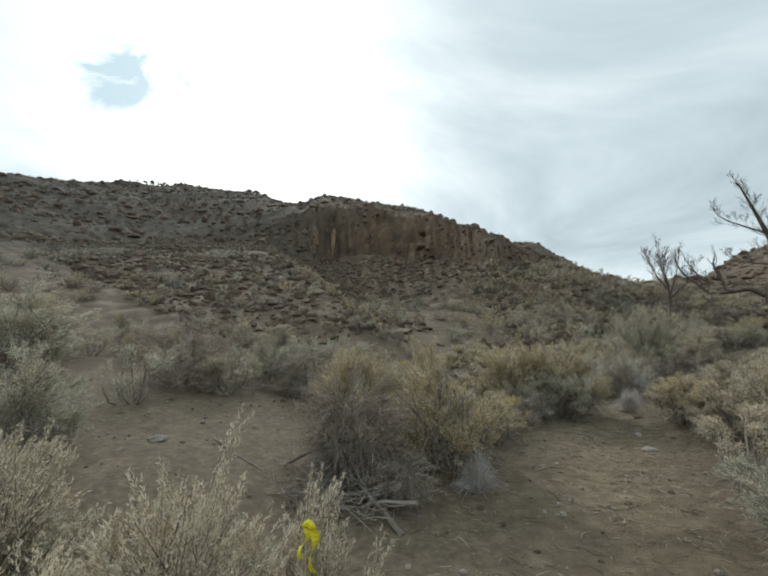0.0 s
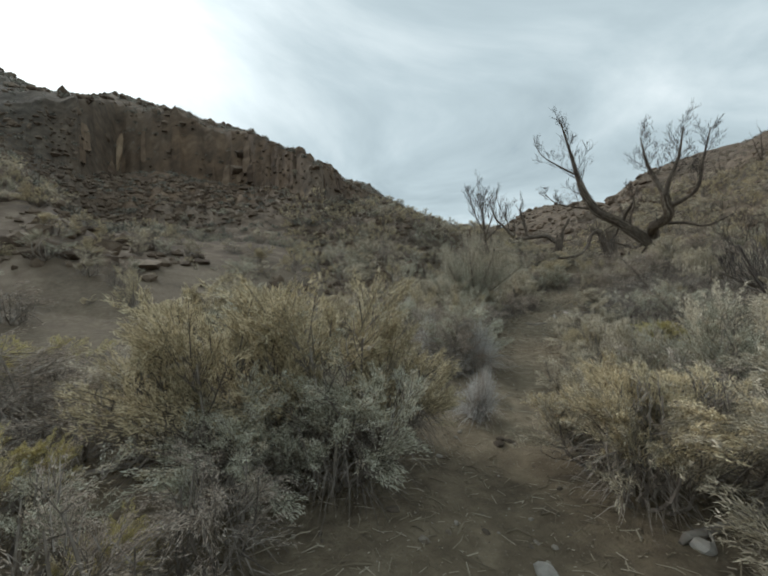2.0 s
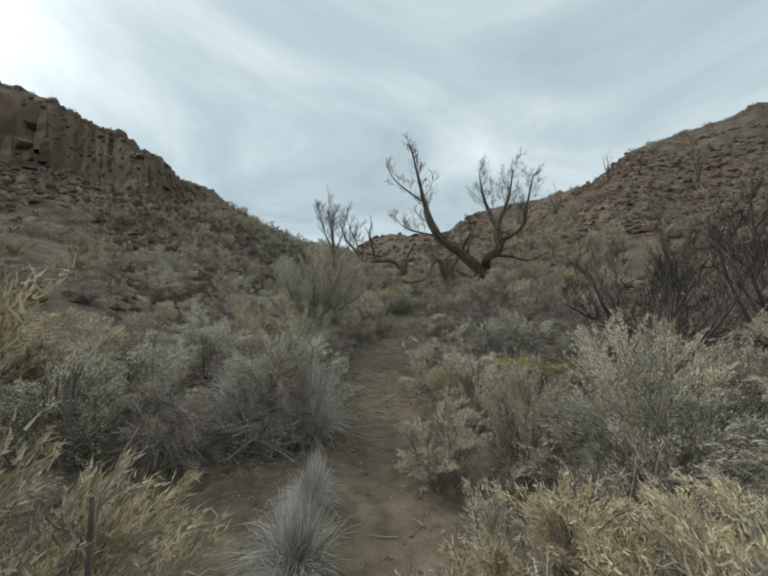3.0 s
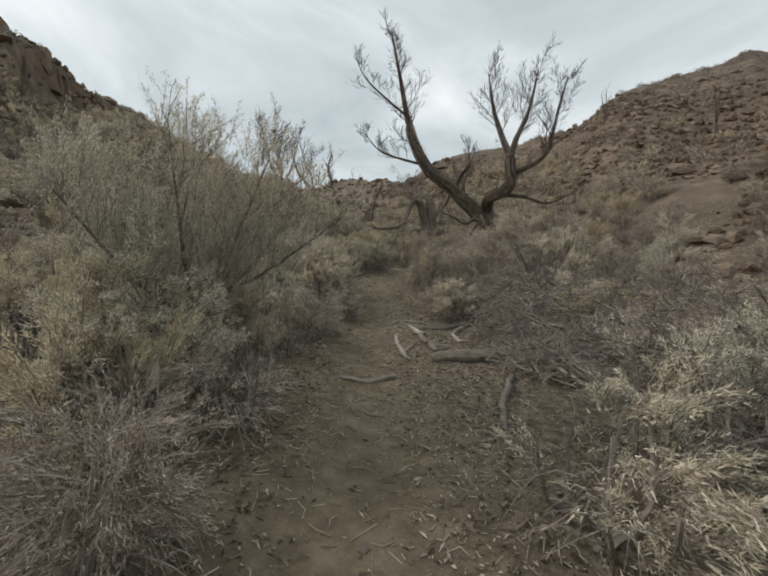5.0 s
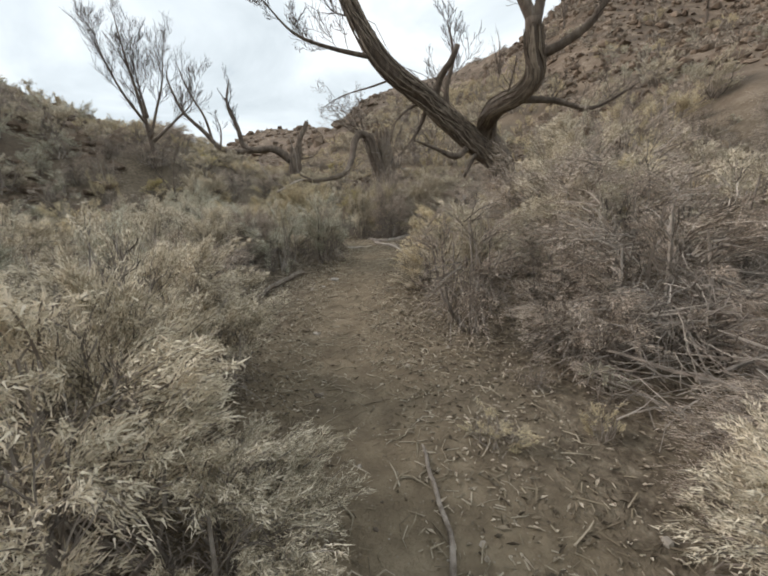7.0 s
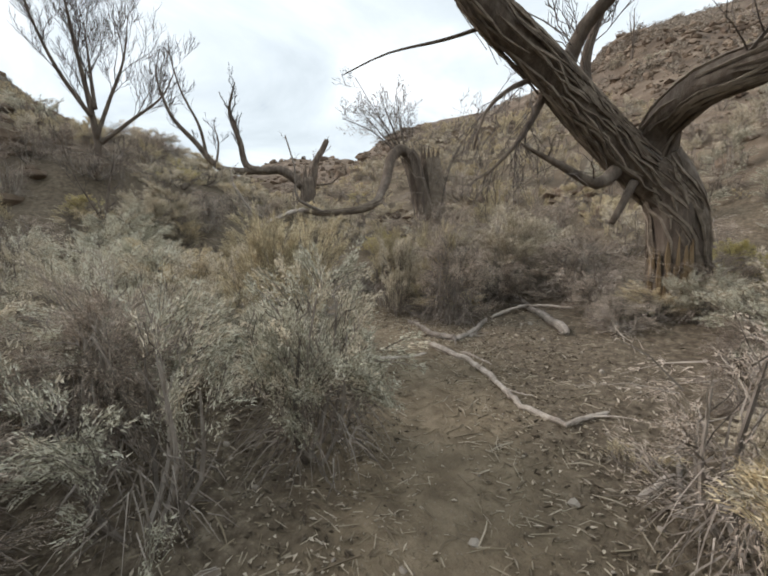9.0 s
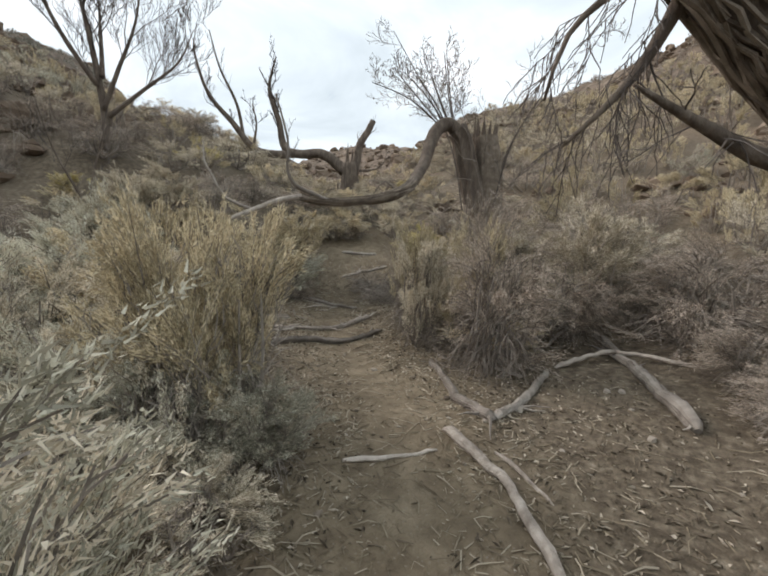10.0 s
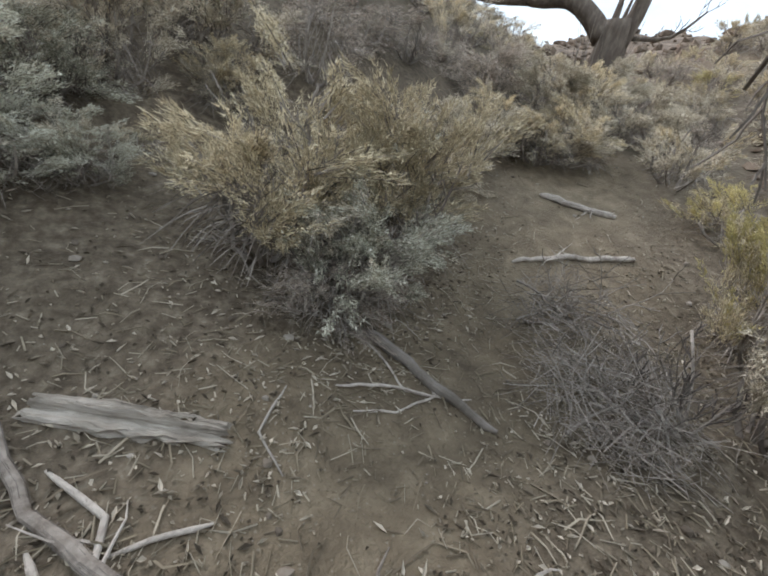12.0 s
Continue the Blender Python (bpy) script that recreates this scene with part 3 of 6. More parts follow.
# the large shrubs that crowd the trail
plant_rows([("dead", 18.33, 21.62, 0.89, 1.01), ("pale", 17.56, 21.85, 1.23, 1.28), ("sage", 19.11, 20.66, 1.22, 1.28), ("golden", 18.81, 18.2, 1.15, 1.08), ("sage", 18.97, 17.67, 0.86, 0.76), ("pale", 13.59, 19.11, 1.34, 1.24),
            ("pale", 14.07, 18.02, 1.02, 1.34), ("pale", 14.75, 18.5, 1.05, 1.14), ("dead", 13.37, 16.58, 0.7, 0.67), ("tussock", 12.66, 17.31, 1.2, 0.47), ("dead", 13.07, 16.35, 0.72, 0.48), ("pale", 14.77, 15.2, 1.0, 0.82)])
plant_rows([("dead", 16.73, 16.14, 1.17, 0.81), ("tussock", 6.48, 11.92, 0.95, 0.81), ("tussock", 6.75, 10.85, 0.95, 0.88), ("pale", 7.0, 9.33, 0.71, 0.74), ("plume", 7.72, 8.94, 0.79, 0.97), ("plume", 8.49, 8.24, 1.46, 1.21),
            ("sage", 9.6, 15.2, 1.3, 1.4), ("golden", 5.5, 7.42, 1.11, 1.05), ("sage", 7.82, 7.94, 1.21, 1.27), ("ochre", -0.41, 6.08, 1.15, 1.31), ("ochre", 0.46, 6.07, 0.99, 1.31)])
plant_rows([("dead", 1.1, 6.08, 0.98, 0.77), ("yellow", 0.91, 8.82, 0.72, 0.56), ("yellow", 1.97, 6.84, 0.8, 0.64), ("golden", 5.9, 7.9, 0.8, 0.85), ("ochre", 0.82, 5.08, 1.71, 1.35), ("dead", -0.3, 4.42, 1.18, 1.21),
            ("dead", -0.32, 4.66, 1.04, 0.61), ("dead", -4.15, 8.27, 1.98, 1.47), ("sage", -7.49, 8.4, 2.42, 1.68), ("sage", -3.61, 4.33, 0.88, 0.99), ("pale", 6.1, 6.5, 1.3, 1.3), ("ochre", 20.42, 21.92, 1.05, 1.55)])
plant_rows([("sage", 20.45, 21.6, 0.7, 0.62), ("sage", 20.1, 21.72, 0.85, 0.75), ("golden", 18.28, 18.2, 0.95, 0.72), ("dead", 17.1, 20.95, 0.95, 0.72),
            ("ochre", 20.2, 22.1, 1.0, 1.45), ("golden", 23.4, 18.8, 0.9, 0.5), ("sage", 23.35, 18.2, 1.0, 0.7), ("dead", 23.5, 19.3, 1.0, 0.6), ("sage", 20.7, 25.68, 1.69, 1.15), ("pale", 19.48, 21.68, 0.81, 0.47), ("pale", 19.95, 21.27, 0.71, 0.41), ("dead", 22.88, 21.29, 1.06, 1.58), ("pale", 24.93, 21.05, 1.43, 1.74),
            ("dead", 24.65, 19.75, 1.59, 1.14), ("pale", 23.34, 22.51, 0.72, 1.5), ("ochre", 23.53, 21.89, 0.76, 1.56), ("golden", 23.53, 21.54, 1.06, 0.5), ("ochre", 23.74, 22.95, 0.81, 1.61), ("sage", 21.45, 26.45, 1.01, 0.58)])
plant_rows([("sage", 21.9, 26.55, 0.76, 0.5), ("ochre", 23.2, 25.95, 1.65, 1.3), ("ochre", 24.0, 26.1, 1.6, 1.3), ("sage", 23.7, 25.62, 1.2, 0.95), ("dead", 23.45, 25.4, 0.9, 0.45), ("ochre", 2.75, 8.95, 1.5, 1.35),
            ("ochre", 3.5, 8.85, 1.9, 1.45), ("ochre", 4.25, 8.9, 1.3, 1.3), ("sage", 3.7, 8.45, 1.3, 1.0), ("sage", 3.0, 8.5, 1.1, 0.85), ("pale", 21.4, 16.5, 2.1, 2.1), ("dead", 22.4, 15.8, 2.2, 2.1)])
# by the start of the trail
plant_rows([("sage", -3.5, 3.76, 1.15, 1.15), ("pale", -9.8, 10.4, 2.6, 1.6),
            ("tussock", 1.0, 4.4, 0.6, 0.45), ("pale", 5.2, 6.1, 1.0, 1.2), ("plume", -0.8, 1.7, 0.8, 0.95), ("plume", -1.75, 1.8, 0.9, 1.0), ("plume", -1.25, 1.3, 0.8, 0.9), ("plume", -0.35, 1.75, 0.6, 0.8), ("pale", -1.2, 2.0, 0.8, 0.75), ("plume", -2.3, 2.4, 0.8, 0.8),
            ("pale", 3.4, 13.6, 2.0, 1.2), ("pale", -4.4, 16.6, 1.7, 1.1), ("sage", -1.4, 13.2, 2.2, 1.0), ("sage", 3.9, 3.4, 0.9, 1.1)])
# the thicket on the bend
plant_rows([("sage", 0.0, 6.5, 0.95, 1.1), ("yellow", 0.35, 7.55, 0.75, 0.75), ("yellow", 1.35, 7.5, 0.9, 0.5), ("yellow", 1.75, 8.8, 0.5, 0.4), ("yellow", 2.35, 7.8, 0.5, 0.38), ("dead", -1.5, 9.7, 1.9, 1.1), ("sage", -2.6, 9.6, 1.4, 1.15), ("sage", 0.15, 9.3, 1.1, 0.8), ("dead", 1.1, 9.9, 1.2, 0.9),
            ("dead", 2.0, 11.1, 1.2, 0.7), ("dead", 0.8, 7.0, 1.0, 0.5)])
plant_rows([("tussock", 5.55, 9.25, 0.65, 0.55), ("sage", 6.9, 11.5, 1.3, 1.2), ("golden", 5.8, 7.9, 1.0, 0.98), ("golden", 6.28, 7.4, 1.07, 0.95), ("ochre", 3.9, 12.6, 2.2, 1.2), ("ochre", 2.6, 13.6, 2.0, 1.1), ("sage", 6.9, 14.0, 1.7, 1.1), ("tussock", 6.0, 9.75, 0.5, 0.45), ("yellow", 10.4, 10.1, 1.5, 0.6)])
# where the gully narrows
plant_rows([("dead", 5.4, 11.1, 0.85, 0.8), ("pale", 9.2, 15.2, 1.3, 1.2), ("pale", 10.55, 15.15, 0.8, 1.05), ("dead", 12.0, 15.9, 0.9, 0.8), ("pale", 13.6, 17.65, 1.2, 1.2), ("pale", 14.75, 18.9, 1.1, 1.1),
            ("dead", 15.3, 15.2, 0.9, 0.75), ("dead", 17.2, 15.5, 1.9, 1.5), ("dead", 16.2, 14.6, 1.3, 1.0), ("pale", 18.7, 16.6, 1.5, 1.5), ("dead", 8.8, 13.6, 1.0, 0.9)])
# under the cottonwood
plant_rows([("sage", 18.6, 22.2, 1.4, 1.0), ("dead", 17.5, 21.2, 0.9, 0.8),
            ("dead", 16.2, 20.6, 1.0, 1.0), ("dead", 24.21, 22.36, 1.3, 1.3), ("sage", 22.2, 17.8, 1.3, 0.8), ("dead", 20.2, 18.0, 0.7, 0.6),
            ("pale", 20.35, 23.15, 1.2, 1.25), ("golden", 20.6, 24.4, 1.5, 1.3), ("golden", 24.69, 27.29, 1.5, 0.8), ("dead", 26.4, 21.4, 1.8, 1.6), ("sage", 19.8, 22.2, 0.8, 0.8)])
plant_rows([("sage", 21.34, 27.42, 1.3, 1.05), ("yellow", 27.17, 23.88, 1.4, 1.5), ("sage", 25.14, 23.03, 0.9, 1.1),
            ("pale", 22.67, 28.57, 1.6, 1.1), ("golden", 26.79, 27.87, 1.4, 0.7), ("dead", 24.0, 18.2, 1.3, 0.9), ("pale", 25.4, 17.2, 1.5, 1.0), ("dead", 20.9, 18.2, 0.7, 0.5), ("pale", 20.2, 18.2, 0.66, 0.5), ("dead", 21.8, 18.1, 0.75, 0.55), ("dead", 22.9, 19.1, 0.8, 0.5)])

# beyond the trees
plant_rows([("pale", 27.6, 29.0, 1.5, 1.1), ("golden", 28.6, 29.4, 1.4, 1.0), ("dead", 26.8, 29.4, 1.5, 1.2), ("golden", 27.4, 27.9, 1.3, 0.8), ("pale", 28.9, 28.3, 1.4, 0.9), ("pale", 29.6, 29.9, 1.5, 1.2), ("golden", 26.2, 28.2, 1.2, 0.9)])
# thickets beside the bends
plant_rows([("sage", 3.3, 10.1, 1.3, 1.5), ("dead", 6.4, 11.0, 1.0, 1.0),
            ("plume", 9.6, 8.0, 1.2, 1.1), ("ochre", 8.75, 10.45, 0.75, 0.76), ("sage", 13.95, 20.9, 1.6, 1.7), ("dead", 15.2, 8.0, 1.8, 1.5), ("dead", 16.0, 9.4, 1.8, 1.4), ("dead", 17.2, 8.2, 2.0, 1.7), ("dead", 14.0, 8.6, 1.5, 1.1), ("dead", 13.2, 9.4, 1.4, 1.0), ("dead", -1.7, 8.5, 1.5, 1.0), ("pale", -3.0, 7.8, 1.2, 0.8), ("dead", -0.9, 7.7, 1.2, 0.8), ("tussock", 2.35, 2.2, 0.6, 0.5), ("sage", 2.95, 2.9, 0.9, 0.8), ("pale", 2.4, 10.2, 1.4, 1.1), ("dead", 19.5, 16.8, 1.8, 1.8), ("pale", 20.4, 17.0, 1.6, 1.75), ("dead", 18.9, 16.1, 1.7, 1.7), ("golden", 19.8, 17.6, 1.1, 1.2), ("pale", 13.9, 17.1, 0.9, 0.7), ("pale", 22.0, 17.2, 1.6, 1.7), ("pale", 20.6, 16.6, 1.6, 1.5), ("dead", 23.0, 16.6, 1.8, 1.8), ("golden", 21.2, 15.6, 1.7, 1.4), ("dead", 4.1, 10.2, 0.9, 0.7), ("pale", 5.4, 5.4, 1.2, 1.5), ("dead", 18.6, 22.0, 1.0, 1.1)])
plant_rows([("sage", 19.7, 22.6, 1.1, 0.85), ("sage", 20.3, 25.1, 1.4, 1.3), ("golden", 26.76, 23.27, 2.0, 1.55),
            ("pale", 26.2, 20.9, 1.8, 1.5), ("dead", 24.3, 21.0, 1.1, 0.9), ("dead", 25.1, 20.3, 1.2, 1.0), ("dead", 24.7, 21.8, 1.2, 1.1), ("dead", 25.8, 19.7, 1.4, 1.1), ("yellow", 24.7, 17.6, 1.3, 0.85), ("dead", 27.3, 21.7, 2.2, 1.8), ("ochre", 28.3, 22.2, 1.8, 1.6), ("dead", 24.92, 22.59, 1.0, 2.0), ("dead", 25.78, 22.72, 1.2, 2.1), ("sage", 21.07, 26.92, 1.4, 1.15), ("pale", 25.6, 22.0, 1.4, 1.4), ("yellow", 26.58, 24.54, 1.2, 1.3), ("golden", 22.79, 27.96, 0.8, 0.7), ("sage", 24.44, 26.86, 1.0, 0.95), ("pale", 24.89, 26.7, 0.6, 0.55), ("pale", 21.84, 27.79, 1.2, 1.2), ("pale", 25.7, 27.94, 1.2, 0.9)])


CLEAR = [(5.0, 10.2, 0.9), (5.6, 10.4, 0.5), (13.3, 13.7, 1.5), (12.0, 13.2, 1.1), (14.4, 14.4, 1.2), (22.4, 24.1, 1.4), (21.4, 20.0, 1.3), (22.7, 20.4, 1.0), (23.5, 24.5, 0.7), (11.3, 14.3, 0.5), (13.0, 13.9, 0.9), (-2.0, 4.5, 1.6), (-2.0, 7.0, 1.5), (25.3, 25.2, 0.6), (21.2, 22.3, 0.8), (17.4, 20.1, 0.75), (17.2, 19.6, 0.9), (3.0, 5.5, 1.0)]


def is_clear(x, y, size):
    return any((x - a) ** 2 + (y - b) ** 2 < (r + size * 0.35) ** 2 for a, b, r in CLEAR)


def scatter(seed, count, az, r, kinds, w, h, grade, keep):
    """Shrubs over a stretch of the plan, clear of the trail and of each other."""
    rng = random.Random(seed)
    made = tries = 0
    while made < count and tries < count * 40:
        tries += 1
        a, d = radians(rng.uniform(*az)), math.sqrt(rng.uniform(r[0] ** 2, r[1] ** 2))
        x, y = O[0] + math.sin(a) * d, O[1] + math.cos(a) * d
        size = rng.uniform(*w)
        if trail_distance(np.array([x]), np.array([y]))[0] < keep + size * 0.5:
            continue
        if is_clear(x, y, size) or any((x - px) ** 2 + (y - py) ** 2 < (0.40 * (size + pw)) ** 2 for px, py, pw in PLANTED):
            continue
        plant(rng.choice(kinds), x, y, size, rng.uniform(*h), grade)
        made += 1


def trailside(seed, count, x, kinds, w, h, grade, side, keep=0.42, reach=3.2):
    """Shrubs that crowd the trail between two x of the plan; side: 1 left of it, -1 right, 0 both."""
    rng = random.Random(seed)
    made = tries = 0
    spans = [k for k in range(len(TRAIL) - 1) if TRAIL[k][0] >= x[0] and TRAIL[k + 1][0] <= x[1]]
    while made < count and tries < count * 60:
        tries += 1
        k = rng.choice(spans)
        p, q = TRAIL[k], TRAIL[k + 1]
        d = (q - p) / np.linalg.norm(q - p)
        s = side or rng.choice((-1, 1))
        size = rng.uniform(*w)
        off = keep + size * 0.5 + rng.random() ** 1.4 * reach
        px, py = p + (q - p) * rng.random() + np.array([-d[1], d[0]]) * s * off
        if trail_distance(np.array([px]), np.array([py]))[0] < keep + size * 0.42:
            continue
        if is_clear(px, py, size) or any((px - a) ** 2 + (py - b) ** 2 < (0.33 * (size + c)) ** 2 for a, b, c in PLANTED):
            continue
        plant(rng.choice(kinds), px, py, size, rng.uniform(*h), grade)
        made += 1


trailside(51, 26, (5, 12.5), ("pale", "sage", "dead", "dead", "ochre"), (0.9, 1.4), (0.8, 1.15), 1, 1)
trailside(52, 22, (5, 12.5), ("sage", "dead", "dead", "pale"), (0.9, 1.4), (0.8, 1.15), 1, -1)
trailside(53, 34, (11.5, 19), ("pale", "pale", "dead", "sage"), (0.9, 1.5), (0.9, 1.3), 1, 1, 0.5, 4.5)
trailside(54, 30, (14.5, 21), ("dead", "dead", "pale", "pale"), (1.0, 1.7), (1.1, 1.6), 1, -1, 0.7, 5.0)
trailside(55, 26, (17, 24), ("sage", "pale", "pale", "sage", "golden"), (0.9, 1.4), (0.9, 1.25), 1, 1, 0.8, 4.0)
trailside(56, 26, (22.5, 33.5), ("golden", "pale", "dead", "yellow"), (1.0, 1.5), (0.6, 0.9), 1, 0, 0.6, 4.0)
trailside(57, 22, (-1.5, 5.0), ("sage", "pale", "ochre", "dead"), (0.8, 1.3), (0.7, 1.0), 1, -1, 0.8, 4.0)
trailside(58, 16, (1.5, 6.0), ("sage", "yellow", "dead", "dead"), (0.7, 1.2), (0.5, 0.9), 1, 1, 0.9, 4.0)
scatter(11, 140, (15, 75), (6, 32), ("pale", "dead", "sage", "ochre", "pale", "dead"), (0.9, 1.7), (0.8, 1.3), 1, 0.75)
scatter(12, 60, (36, 58), (22, 44), ("golden", "pale", "golden", "dead", "pale"), (1.2, 2.2), (0.8, 1.2), 1, 0.5)
scatter(13, 130, (-75, 30), (5, 28), ("sage", "dead", "pale", "ochre", "sage"), (0.7, 1.5), (0.5, 1.0), 1, 1.2)
scatter(14, 70, (62, 150), (5, 26), ("dead", "dead", "sage", "pale"), (1.0, 1.8), (0.8, 1.2), 1, 0.9)
scatter(17, 60, (-70, 40), (2, 16), ("ochre", "pale", "sage"), (0.25, 0.5), (0.18, 0.35), 2, 0.7)
scatter(18, 50, (40, 75), (8, 28), ("dead", "ochre", "sage"), (0.25, 0.5), (0.18, 0.35), 2, 0.45)
scatter(19, 150, (36, 70), (18, 46), ("golden", "pale", "ochre", "ochre"), (1.0, 1.9), (0.8, 1.4), 2, 0.9)
scatter(20, 100, (8, 40), (14, 40), ("sage", "ochre", "ochre", "golden"), (0.9, 1.7), (0.7, 1.2), 2, 0.9)
scatter(15, 120, (-60, 110), (24, 48), ("sage", "ochre", "sage", "pale"), (0.7, 1.6), (0.5, 1.0), 2, 1.0)
scatter(16, 25, (150, 290), (6, 20), ("sage", "pale"), (0.8, 1.5), (0.7, 1.1), 2, 1.0)


def tall_sage():
    """The old sagebrush that leans over the trail, as high as a small tree."""
    rng, nr = random.Random(77), np.random.default_rng(77)
    x, y = 10.0, 15.5
    ob = thing("tree_sagebrush", "old tall sagebrush with bare trunk and feathery pale tips", "shrub", at=Matrix.Translation((x, y, gz(x, y) - 0.05)) @ Matrix.Diagonal((0.9, 0.9, 0.82, 1)))
    tips = [(-0.9, 0.1, 2.3), (-0.35, -0.35, 2.75), (0.25, 0.2, 2.9), (0.75, -0.3, 2.75), (1.25, -0.5, 2.5), (1.55, -0.75, 2.15), (0.5, 0.5, 2.5), (-0.6, 0.6, 2.4), (-1.2, -0.5, 2.0), (1.0, 0.25, 2.2)]
    trunk = Geo()
    lines = []
    for k, tip in enumerate(tips):
        fork = Vector((0.12 * math.sin(k * 2.4), 0.12 * math.cos(k * 2.4), 0.55 + 0.1 * (k % 3)))
        line = resample([Vector((0.04 * math.sin(k), 0.04 * math.cos(k), 0)), fork, fork.lerp(Vector(tip), 0.45) + Vector((0, 0, -0.1)), Vector(tip)], 0.2)
        trunk.tube(line, taper(len(line), 0.036, 0.006), 6, cap=False)
        sprout(trunk, rng, line, 0.026, 1, 0.6, 7, 0.6, 0.7, 0.4, 3)
        lines.append(line)
    part("trunk", trunk.out(), BARK_LIGHT, ob, "twisted grey-brown trunk")
    n, leaves = 1750, 64
    which = nr.integers(0, len(tips), n)
    u = nr.uniform(0.42, 1.0, n)
    base = np.array([tuple(lines[w][min(int(q * len(lines[w])), len(lines[w]) - 1)]) for w, q in zip(which, u)]) + nr.normal(size=(n, 3)) * np.array([0.14, 0.14, 0.1])
    way = unit(np.array([0.12, -0.05, 1.0]) + nr.normal(size=(n, 3)) * 0.35)
    size = nr.uniform(0.25, 0.55, n)
    t = nr.beta(1.6, 1.0, n * leaves)
    w = np.repeat(np.arange(n), leaves)
    at = base[w] + way[w] * (size[w] * t)[:, None] + nr.normal(size=(len(w), 3)) * (0.028 * (1.1 - 0.6 * t))[:, None]
    lway = unit(way[w] + nr.normal(size=(len(w), 3)) * 0.5)
    dry = (nr.random(n) < np.clip(base[:, 2] - 1.4, 0, 0.7) + 0.25 * (base[:, 0] > 0.5))[w]
    for k, name, mat in ((~dry, "foliage", LEAF["sage"]), (dry, "seed_fluff", LEAF["pale"])):
        tagged(part(name, leaf_quads(nr, at[k], lway[k], 0.032 * nr.uniform(0.6, 1.3, k.sum()), 0.0055 * nr.uniform(0.7, 1.3, k.sum())), mat, ob), kind="stuff")
    tagged(part("twiggage", ribbons(nr, base[:, None] + way[:, None] * (size[:, None] * np.linspace(0, 1, 3))[..., None], np.full(n, 0.007)), TWIG, ob), kind="stuff")


tall_sage()

# ---- trees ----


def bare_tree(name, label, x, y, limbs, radius, seed, twig=0.9, count=7, level=2, lean=(0, 0), bark=None, group=""):
    """A leafless tree: each limb is given by points above its foot."""
    rng = random.Random(seed)
    ob = thing(name, label, "tree", group, Matrix.Translation((x, y, gz(x, y) - 0.1)))
    for k, pts in enumerate(limbs):
        line = resample(pts, 0.22)
        r0 = radius * (1.0 if k == 0 else 0.62)
        g = Geo()
        g.tube(line, [max(r0 * (1 - i / len(line)) ** 0.9, 0.008) for i in range(len(line))], 10, ridge=0.05, rng=rng)
        smooth(part("trunk" if k == 0 else "limb", g.out(), bark or BARK, ob))
        t = Geo()
        sprout(t, rng, line, r0 * 0.6, level, twig, count, 0.7, 0.6, 0.28, 4, 0.68, thin=0.0045)
        tagged(part("twiggage", t.out(), TWIG_DARK, ob), kind="stuff")
    return ob


